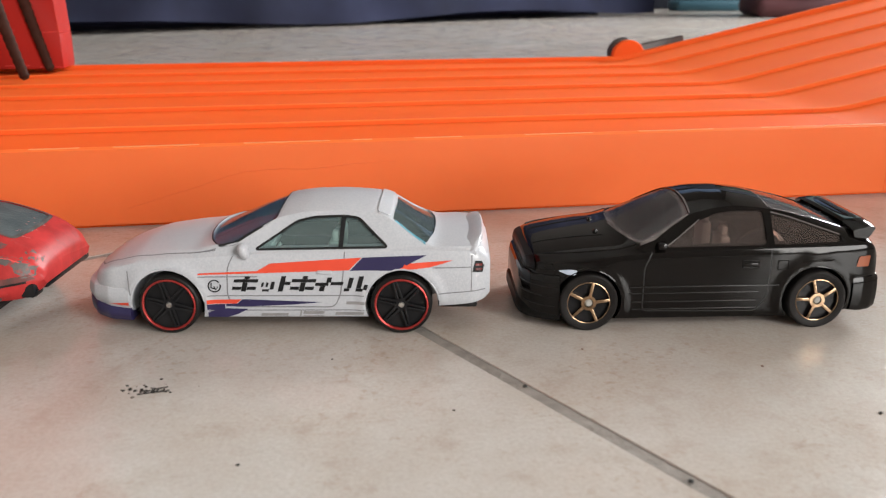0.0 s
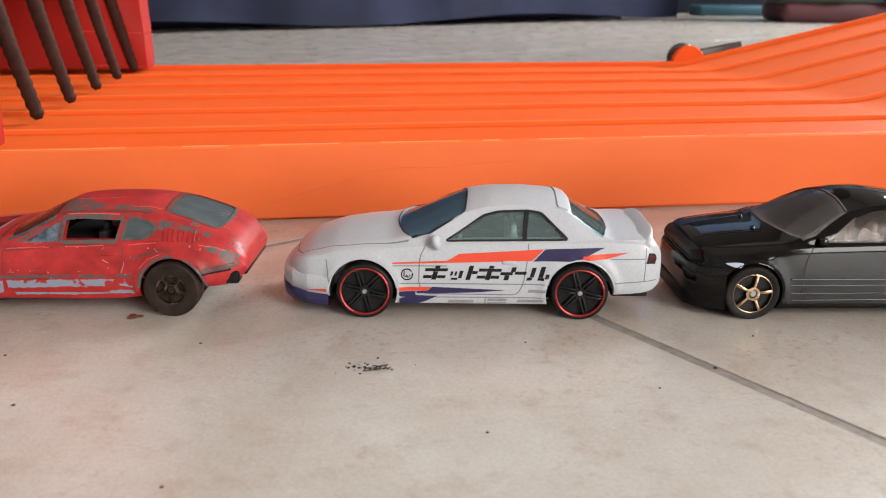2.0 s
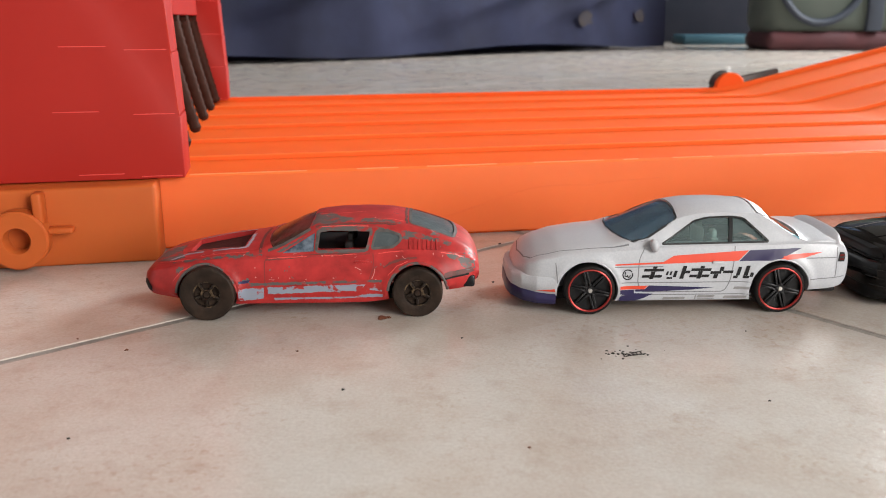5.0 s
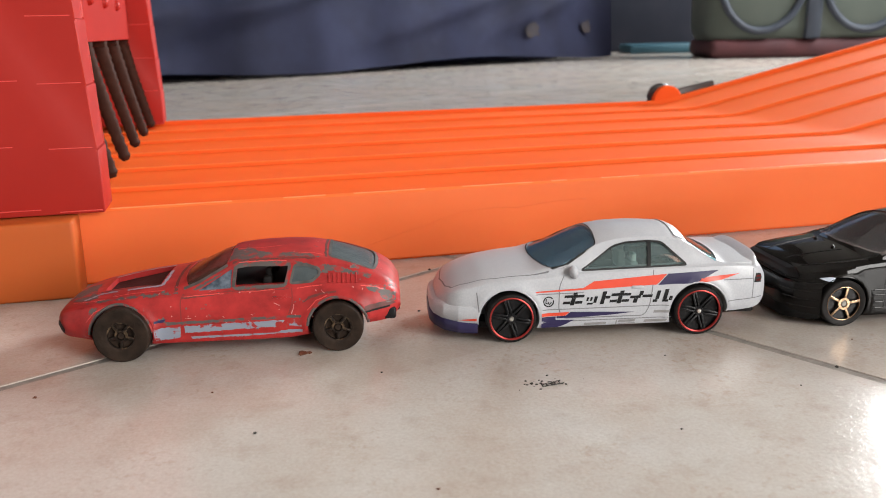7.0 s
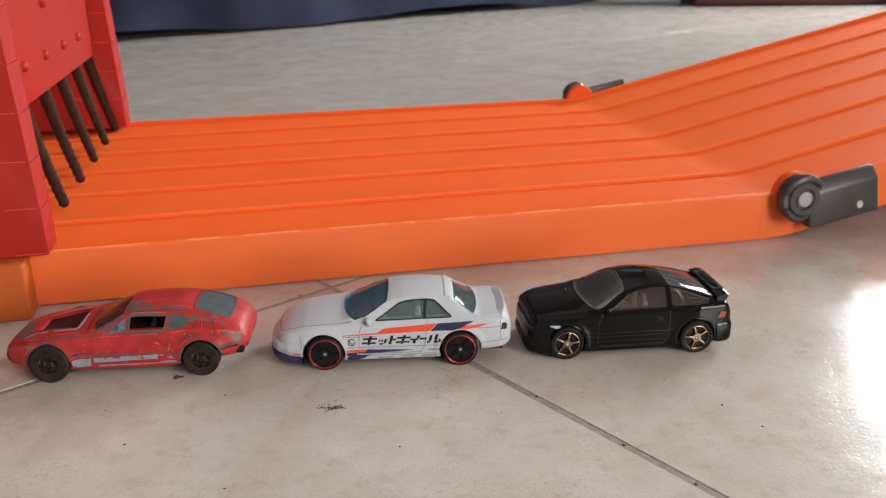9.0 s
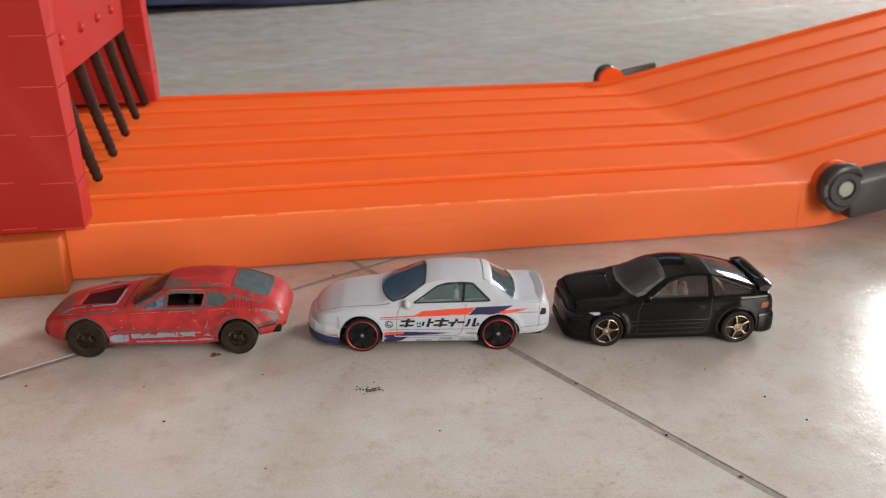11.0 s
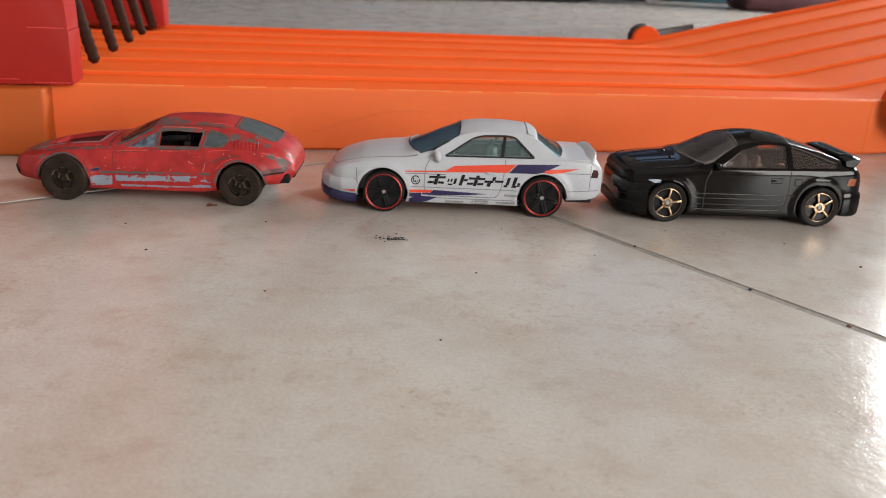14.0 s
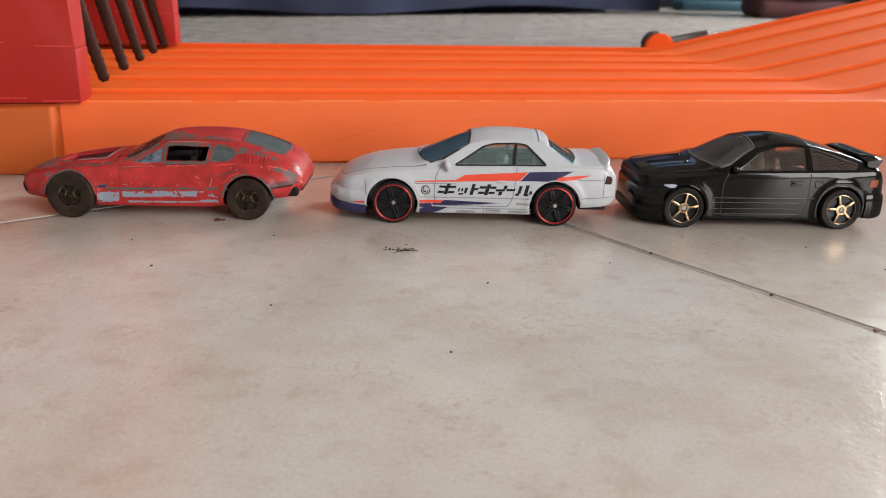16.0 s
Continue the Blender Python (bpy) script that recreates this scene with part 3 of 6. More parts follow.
def hinge_clip(v_face, side):
    """Dark clip over the hinge: round knuckle with a steel pin, and a flat arm along the ramp with a screw."""
    s = side
    bm = bmesh.new()
    lathe(bm, [(0.0, 0.001 * s), (0.0092, 0.001 * s), (0.0098, 0.0002 * s), (0.0098, -0.0034 * s), (0.0090, -0.0042 * s), (0.0074, -0.0044 * s), (0.0071, -0.0050 * s), (0.0068, -0.0054 * s), (0.0046, -0.0054 * s), (0.0042, -0.0044 * s), (0.0, -0.0044 * s)], 44)
    bmesh.ops.remove_doubles(bm, verts=bm.verts, dist=1e-6)
    clip = part("hinge_clip", bm, M_CLIP, track, "charcoal plastic hinge clip with a grey pin")
    clip.matrix_local = pose(0.1665, v_face, 0.0195)
    # the arm: a flat face with a wide chamfer towards its top
    section = [(0.0010, -0.0142), (-0.0046, -0.0142), (-0.0048, 0.0010), (-0.0014, 0.0058), (0.0010, 0.0058)]
    bm = prism(section, 0.0020, 0.0350, lambda a, b, l: (l, a * s, b))
    bmesh.ops.bevel(bm, geom=bm.edges[:], offset=0.0011, segments=3, profile=0.5, affect="EDGES")
    bmesh.ops.transform(bm, matrix=Matrix.Rotation(radians(-10.5), 4, "Y"), verts=bm.verts)
    part("arm", bm, M_CLIP, clip)
    bm = bmesh.new()
    for a0, a1, r in ((38, 172, 0.0022), (205, 282, 0.0016)):
        span = [radians(a) for a in range(a0, a1, 8)]
        tube(bm, [(math.cos(a) * 0.0088, -0.0046 * s, math.sin(a) * 0.0088) for a in span], [r * (0.35 + 0.65 * math.sin(math.pi * min(1, max(0, (i + 0.6) / len(span))))) for i in range(len(span))], 10)
    part("knuckle_guard", bm, M_CLIP, clip)
    bm = bmesh.new()
    lathe(bm, [(0.0, -0.0056 * s), (0.0028, -0.0056 * s), (0.0032, -0.0053 * s), (0.0032, -0.004 * s), (0.0, -0.004 * s)], 28)
    bmesh.ops.remove_doubles(bm, verts=bm.verts, dist=1e-6)
    part("pin", bm, M_PIN, clip, "dull grey hinge pin")
    bm = bmesh.new()
    lathe(bm, [(0.0, -0.0052 * s), (0.0014, -0.0052 * s), (0.0017, -0.0049 * s), (0.0017, -0.004 * s), (0.0, -0.004 * s)], 18, centre=(0.0268, 0, -0.0042))
    bmesh.ops.remove_doubles(bm, verts=bm.verts, dist=1e-6)
    part("screw", bm, M_STEEL, clip, "small steel screw head")
    return clip


hinge_clip(-0.0032, 1)
hinge_clip(LANE * LANES * 0.001 + 0.0032, -1)
# orange hinge ears inside the rims
for v in (0.0005, LANE * LANES * 0.001 - 0.0005):
    bm = bmesh.new()
    lathe(bm, [(0.0, -0.0022), (0.0088, -0.0022), (0.0094, -0.0016), (0.0094, 0.0016), (0.0088, 0.0022), (0.0, 0.0022)], 40, "y", (0.1665, v, 0.0200))
    bmesh.ops.remove_doubles(bm, verts=bm.verts, dist=1e-6)
    part("hinge_ear", bm, M_ORANGE, track)

# ---- red gate over the lanes ----
gate = thing("track_gate", "red plastic gate with dark brown fingers standing across the orange track", "toy gate", m=TRACK @ Matrix.Translation((0, 0, 0.0206)))


def post(v0, v1):
    """A post whose front edge steps back a little at each moulded course, with faint moulding lines on its faces, their
    highlights painted lighter.
    """
    # The upper courses are unseen, their height added to shade the lanes.
    heights, u, z = (0.0165, 0.0165, 0.0165, 0.0165) + (0.0180,) * 10, -0.1286, 0.0
    poly = [(-0.2700, 0.0)]
    for h in heights:
        poly += [(u, z), (u, z + h)]
        z, u = z + h, u - 0.0008
    poly.append((-0.2700, z))
    bm = prism(poly, v0, v1, lambda a, b, l: (a, l, b))
    bmesh.ops.bevel(bm, geom=bm.edges[:], offset=0.0005, segments=2, profile=0.5, affect="EDGES")
    ob = part("post", bm, M_RED, gate)
    z, u = 0.0, -0.1286
    for k, h in enumerate(heights):
        for du, length, dz in ((0.0006, 0.0105, 0.0), (0.0155 + 0.004 * (k % 2), 0.0115, 0.0009)):
            bm = box(u - du - length, v0 - 0.00012, z + 0.0006 + dz, u - du, v0 + 0.0003, z + 0.00085 + dz, 0.00008, 1)
            part("moulding_line", bm, M_REDLINE, ob)
        z, u = z + h, u - 0.0008
    return ob


post(-0.0034, 0.0120)
post(LANE * LANES * 0.001 - 0.019, LANE * LANES * 0.001 + 0.0034)
# Beam top and plate are unseen too, raised with the posts for shade.
bm = box(-0.1480, 0.0120, 0.0430, -0.1410, LANE * LANES * 0.001 - 0.019, 0.2440, 0.0008)
beam = part("beam", bm, M_RED, gate, "red plastic cross beam with moulded bumps")
bm = box(-0.2690, -0.0030, 0.2462, -0.1420, LANE * LANES * 0.001 + 0.003, 0.2515, 0.0012)
part("unseen_top_plate", bm, M_RED, gate)
for k in range(LANES):
    v = (k + 0.5) * LANE * 0.001
    if 0.03 < v < LANE * LANES * 0.001 - 0.03:
        for dv, z, r in ((-0.003, 0.0580, 0.0024), (0.006, 0.0800, 0.0030))[:2 - k % 2]:
            # a half-moon boss, some with a small dark screw beside it
            bm = bmesh.new()
            lathe(bm, [(0.0, 0.9 * r), (0.5 * r, 0.85 * r), (0.85 * r, 0.55 * r), (r, 0.0)], 16, "x", (-0.1410, v + dv, z))
            bmesh.ops.remove_doubles(bm, verts=bm.verts, dist=1e-6)
            part("bump", bm, M_RED, beam)
            if z < 0.059:
                bm = bmesh.new()
                lathe(bm, [(0.0, 0.0013), (0.0009, 0.0011), (0.0013, 0.0)], 12, "x", (-0.1410, v + dv + 0.0030, z + 0.0004))
                bmesh.ops.remove_doubles(bm, verts=bm.verts, dist=1e-6)
                part("screw", bm, M_STEEL, beam, "small steel screw")
    # a slightly bowed finger hanging under the beam
    bm = bmesh.new()
    n = 28
    pts = [(-0.1450 + 0.0105 * (i / n) ** 1.15, v + 0.001, 0.0440 - 0.0450 * i / n) for i in range(n + 1)]
    tube(bm, pts, [(0.0031 if i % 2 else 0.0027) - 0.0008 * i / n for i in range(n)] + [0.0012], 12)
    add_box(bm, -0.1478, v - 0.0022, 0.0405, -0.1422, v + 0.0042, 0.0429, 0.0006)
    part("finger", bm, M_BROWN, gate, "dark brown plastic finger")


# ---- toy cars ----
# Car frame in mm: x from the front axle towards the tail, y across (the camera's side is negative), z up from the ground.
class Shell:
    """A car body lofted from smooth curves along x."""

    def __init__(self, xs, arches=(), flare=0.4, **rows):
        self.arches, self.flare = arches, flare
        self.x0, self.x1 = xs[0], xs[-1]
        self.grid = np.linspace(xs[0], xs[-1], 400)
        kern = np.exp(-0.5 * (np.arange(-14, 15) / 4.5) ** 2)
        kern /= kern.sum()
        self.rows = {}
        for key, vals in rows.items():
            dense = np.interp(self.grid, xs, vals)
            ext = np.concatenate([2 * dense[0] - dense[14:0:-1], dense, 2 * dense[-1] - dense[-2:-16:-1]])
            self.rows[key] = np.convolve(ext, kern, "valid")

    def get(self, key, x):
        return float(np.interp(x, self.grid, self.rows[key]))

    def section(self, x):
        zb, zs, ws, wm, wh, wt, zt, cr = (self.get(k, x) for k in ("zb", "zs", "ws", "wm", "wh", "wt", "zt", "cr"))
        ze = max(zt - cr, zs + 0.12)
        zt = max(zt, ze + 0.05)
        pts = [(0, zb), (ws * 0.5, zb), (ws - 0.9, zb), (ws - 0.25, zb + 0.2), (ws, zb + 0.7)]
        ctrl = 2 * wm - 0.5 * (ws + wh + 0.3)
        za, zc = zb + 0.7, zs - 0.9
        for k in range(1, 13):
            t = k / 12
            y, z = ws * (1 - t) ** 2 + 2 * t * (1 - t) * ctrl + (wh + 0.3) * t * t, za + (zc - za) * t
            for ax, az, r in self.arches:
                d = math.hypot(x - ax, z - az) - r - 0.35
                y += self.flare * math.exp(-((d / (0.55 if d < 0 else 1.0)) ** 2))
            pts.append((y, z))
        pts += [(wh + 0.08, zs - 0.35), (wh - 0.4, zs - 0.02)]
        for t in (0.1, 0.4, 0.7, 1.0):
            bulge = 0.35 * math.sin(math.pi * t) * min(1.0, (ze - zs) / 4)
            pts.append(((wh - 0.5) * (1 - t) + wt * t + bulge, zs + (ze - zs) * t))
        for s in (0.94, 0.84, 0.68, 0.48, 0.24, 0.0):
            pts.append((wt * s, ze + (zt - ze) * (1 - s ** 2.2)))
        return pts

    def side_y(self, x, z):
        pts = self.section(x)[4:25]
        zz, yy = [p[1] for p in pts], [p[0] for p in pts]
        return float(np.interp(z, np.maximum.accumulate(zz), yy))

    def top_z(self, x, y):
        pts = self.section(x)[17:][::-1]
        return float(np.interp(abs(y), [p[0] for p in pts], [p[1] for p in pts]))

    def solid(self, n=170):
        bm = bmesh.new()
        rings = []
        for x in np.linspace(self.x0, self.x1, n):
            half = self.section(float(x))
            full = [(-y, z) for y, z in half] + [(y, z) for y, z in half[-2:0:-1]]
            rings.append([bm.verts.new((x * 0.001, y * 0.001, z * 0.001)) for y, z in full])
        for a, b in zip(rings, rings[1:]):
            for k in range(len(a)):
                j = (k + 1) % len(a)
                bm.faces.new((a[k], a[j], b[j], b[k]))
        bm.faces.new(rings[0]), bm.faces.new(rings[-1])
        return mesh_from(bm, "body")

    def hollow(self, xa, xb, floor_z, wall_mm=1.0, n=30):
        """The cabin's inside."""
        bm = bmesh.new()
        rings = []
        for x in np.linspace(xa, xb, n):
            s = self.section(float(x))
            zs, ze, zt = s[18][1], s[23][1], s[-1][1]
            half = [(0, floor_z), (s[18][0] - 2.2, floor_z), (s[18][0] - 1.6, zs - 1.2), (max(s[23][0] - wall_mm, 1), max(ze - 0.8, zs - 0.6)), (0, max(zt - wall_mm, zs - 0.4))]
            full = [(-y, z) for y, z in half] + [(y, z) for y, z in half[-2:0:-1]]
            rings.append([bm.verts.new((x * 0.001, y * 0.001, z * 0.001)) for y, z in full])
        for a, b in zip(rings, rings[1:]):
            for k in range(len(a)):
                j = (k + 1) % len(a)
                bm.faces.new((a[k], a[j], b[j], b[k]))
        bm.faces.new(rings[0]), bm.faces.new(rings[-1])
        return bm

    def on_side(self, out=0.05, sign=-1):
        return lambda x, z, d: (x, sign * (self.side_y(x, z) + out - d), z)

    def on_top(self, out=0.05):
        return lambda x, y, d: (x, y, self.top_z(x, y) + out - d)


def side_prism(poly, y0, y1):
    return prism(poly, y0, y1, lambda a, b, l: (a * 0.001, l * 0.001, b * 0.001))


def plan_prism(poly, z0, z1):
    return prism(poly, z0, z1, lambda a, b, l: (a * 0.001, b * 0.001, l * 0.001))


def wells(r, zc, xs, half, depth=7.5):
    out = []
    for x in xs:
        for s in (-1, 1):
            bm = bmesh.new()
            lathe(bm, [(r * 0.001, s * (half + 2) * 0.001), (r * 0.001, s * (half - depth) * 0.001)], 48, "y", (x * 0.001, 0, zc * 0.001), True)
            out.append(bm)
    return out


def grown(poly, k):
    cx, cy = sum(p[0] for p in poly) / len(poly), sum(p[1] for p in poly) / len(poly)
    out = []
    for a, b in poly:
        d = math.hypot(a - cx, b - cy)
        out.append((a + (a - cx) / d * k, b + (b - cy) / d * k))
    return out


def stroke(pts, width):
    """A narrow band along a polyline, as a polygon."""
    left, right = [], []
    for i, p in enumerate(pts):
        a, b = Vector(pts[max(i - 1, 0)]), Vector(pts[min(i + 1, len(pts) - 1)])
        d = (b - a).normalized()
        n = Vector((-d.y, d.x)) * width / 2
        left.append(tuple(Vector(p) + n)), right.append(tuple(Vector(p) - n))
    return left + right[::-1]


def soft_line(pts, n=5):
    """Points along a polyline with its corners eased."""
    out = [pts[0]]
    for i in range(1, len(pts) - 1):
        p, a, b = Vector(pts[i]), Vector(pts[i - 1]), Vector(pts[i + 1])
        k = min(1.0, (a - p).length * 0.4, (b - p).length * 0.4)
        p0, p1 = p + (a - p).normalized() * k, p + (b - p).normalized() * k
        out += [tuple((1 - t) ** 2 * p0 + 2 * t * (1 - t) * p + t * t * p1) for t in np.linspace(0, 1, n)]
    return out + [pts[-1]]


def ragged(poly, amp, seed=0, step=0.2):
    """A polygon with a torn edge."""
    out = []
    for i in range(len(poly)):
        p, q = Vector(poly[i]), Vector(poly[(i + 1) % len(poly)])
        n = max(1, int((q - p).length / step))
        for k in range(n):
            c = p + (q - p) * (k / n)
            w = noise.noise_vector(Vector((c.x * 0.9, c.y * 0.9, seed * 7.3))) + 0.6 * noise.noise_vector(Vector((c.x * 2.6, c.y * 2.6, seed * 3.1))) + 0.5 * noise.noise_vector(Vector((c.x * 6.0, c.y * 6.0, seed * 1.7)))
            out.append((c.x + amp * w.x, c.y + amp * w.y))
    return out


def seat(bm, x, y, z0):
    """A bucket seat, mm."""
    mm = Matrix.Scale(0.001, 4)
    add_box(bm, x - 3, y - 2.6, z0, x + 3, y + 2.6, z0 + 2.2, 0.6, 2, mm)
    add_box(bm, x + 2, y - 2.6, z0 + 1, x + 4, y + 2.6, z0 + 8.0, 0.7, 2, mm)
    add_box(bm, x + 2.6, y - 1.2, z0 + 7.8, x + 3.8, y + 1.2, z0 + 9.6, 0.4, 2, mm)


def cabin(car, x0, z0, mat):
    bm = bmesh.new()
    mm = Matrix.Scale(0.001, 4)
    for y in (-5.2, 5.2):
        seat(bm, x0 + 12.5, y, z0)
    part("seats", bm, mat, car, "moulded plastic seats")
    bm = bmesh.new()
    add_box(bm, x0 - 1, -10, z0, x0 + 3.0, 10, z0 + 5.6, 0.8, 2, mm)
    part("dashboard", bm, mat, car)
    bm = bmesh.new()
    pts = [(math.cos(a) * 2.1, math.sin(a) * 2.1) for a in np.linspace(0, 2 * math.pi, 20)]
    tube(bm, [(0.001 * (x0 + 4.6 + 0.35 * q), 0.001 * (-5.2 + p), 0.001 * (z0 + 5.0 + 0.9 * q)) for p, q in pts], 0.00028, 6)
    part("steering_wheel", bm, mat, car)


def strip(name, car, shell, pts, mat, width=0.22, out=0.03, label=""):
    return part(name, patch(stroke(soft_line(pts), width), shell.on_side(out), 0.7), mat, car, label, smooth=0)


def decal(name, car, shell, poly, mat, out=0.05, label="", step=0.9):
    return part(name, patch(poly, shell.on_side(out), step), mat, car, label, smooth=40)


def pane_side(name, car, shell, poly, mat, label="", depth=0.4):
    for s in (-1, 1):
        part(name, patch(grown(poly, 0.35), shell.on_side(-depth, s), 1.0, 0.3), mat, car, label, smooth=40)


def arch(car, shell, x, zc, r, mat, a0=8, a1=172, tr=0.35):
    bm = bmesh.new()
    pts = []
    for a in np.linspace(radians(a0), radians(a1), 28):
        px, pz = x + math.cos(a) * r, zc + math.sin(a) * r
        pts.append((px * 0.001, -(shell.side_y(px, pz) - 0.12) * 0.001, pz * 0.001))
    tube(bm, pts, tr * 0.001, 8)
    part("arch_lip", bm, mat, car)


def wheel_parts(car, x, y, r, style, zc=None):
    """One wheel with its rim; its outer face looks to -y."""
    k = 0.001
    bm = bmesh.new()
    rim_r = {"split": 4.72, "five": 3.95, "worn": 3.0}[style]
    inner = rim_r - 0.1
    lathe(bm, [(0, 0.9 * k), (inner * k, 0.8 * k), (inner * k, 3.9 * k), (0, 3.9 * k)], 40)
    bmesh.ops.remove_doubles(bm, verts=bm.verts, dist=1e-7)
    wheel = part("wheel", bm, {"split": M_RIMBLACK, "five": M_RIMBLACK, "worn": M_TYRE_DIRTY}[style], car, {"split": "black wheel with a red rim ring", "five": "wheel with five bronze chrome spokes", "worn": "dirty worn black wheel"}[style])
    bm = bmesh.new()
    lathe(bm, [(inner * k, 0.6 * k), (inner * k, 0.12 * k), ((rim_r + 0.12) * k, 0.0), ((r - 0.35) * k, 0.02 * k), ((r - 0.1) * k, 0.2 * k), (r * k, 0.6 * k), (r * k, 3.5 * k), ((r - 0.15) * k, 3.95 * k), ((r - 0.5) * k, 4.1 * k), (inner * k, 4.1 * k)], 48)
    part("tyre", bm, M_TYRE_DIRTY if style == "worn" else M_TYRE, wheel)
    bm = bmesh.new()
    hub = bmesh.new()
    if style == "split":
        ring = bmesh.new()
        lathe(ring, [(4.36 * k, 0.25 * k), (4.43 * k, -0.05 * k), (4.58 * k, -0.13 * k), (4.74 * k, -0.06 * k), (4.80 * k, 0.2 * k)], 56)
        part("rim_ring", ring, M_RIMRED, wheel, "red chrome rim ring")
        for i in range(6):
            for d in (-0.42, 0.42):
                m = Matrix.Rotation(radians(60 * i + 14), 4, "Y") @ Matrix.Rotation(radians(5 * d), 4, "Y")
                add_box(bm, 0.6 * k, 0.15 * k, (d - 0.24) * k, 4.4 * k, 0.75 * k, (d + 0.24) * k, 0.12 * k, 2, m)
        lathe(bm, [(0, 0.1 * k), (1.0 * k, 0.12 * k), (1.2 * k, 0.5 * k)], 24)
        lathe(hub, [(0, -0.15 * k), (0.42 * k, -0.12 * k), (0.55 * k, 0.15 * k)], 18)
        mats = (M_RIMBLACK, M_STEEL)
    elif style == "five":
        for i in range(5):
            m = Matrix.Rotation(radians(72 * i + (65 if x < 10 else 40)), 4, "Y")
            add_box(bm, 1.0 * k, 0.05 * k, -0.29 * k, 3.75 * k, 0.5 * k, 0.29 * k, 0.08 * k, 2, m)
        lathe(bm, [(3.66 * k, 0.35 * k), (3.70 * k, 0.12 * k), (3.78 * k, 0.08 * k), (3.88 * k, 0.12 * k), (3.92 * k, 0.35 * k)], 48)
        lathe(bm, [(0.75 * k, 0.3 * k), (0.8 * k, -0.05 * k), (1.35 * k, -0.05 * k), (1.45 * k, 0.4 * k)], 28)
        lathe(hub, [(0, -0.1 * k), (0.5 * k, -0.08 * k), (0.7 * k, 0.25 * k)], 18)
        mats = (M_GOLD, M_PIN)
    else:
        for i in range(5):
            m = Matrix.Rotation(radians(72 * i + 20), 4, "Y")
            add_box(bm, 0.9 * k, 0.1 * k, -0.3 * k, 2.8 * k, 0.6 * k, 0.3 * k, 0.14 * k, 2, m)
        lathe(bm, [(2.6 * k, 0.4 * k), (2.7 * k, 0.1 * k), (2.9 * k, 0.1 * k), (3.0 * k, 0.4 * k)], 36)
        lathe(bm, [(0.85 * k, 0.4 * k), (0.9 * k, -0.05 * k), (1.25 * k, -0.05 * k), (1.35 * k, 0.4 * k)], 24)
        lathe(hub, [(0, 0.1 * k), (0.6 * k, 0.12 * k), (0.85 * k, 0.35 * k)], 18)
        mats = (M_DULLGOLD, M_TYRE_DIRTY)
    bmesh.ops.remove_doubles(hub, verts=hub.verts, dist=1e-7)
    part("rim", bm, mats[0], wheel)
    part("hub", hub, mats[1], wheel)
    wheel.matrix_local = pose(x * k, y * k, r * k)
    return wheel


def four_wheels(car, base, y, radii, style, x0=0.0):
    for x, r, y in ((x0, radii[0], y[0]), (x0 + base, radii[1], y[1])):
        w = wheel_parts(car, x, -y, r, style)
        copy_thing(w, pose(x * 0.001, y * 0.001, r * 0.001, 0, 0, 180))


def underside(car, x0, x1, half, z, mat):
    bm = bmesh.new()
    add_box(bm, x0, -half, z, x1, half, z + 1.6, 0.4, 2, Matrix.Scale(0.001, 4))
    part("chassis", bm, mat, car)


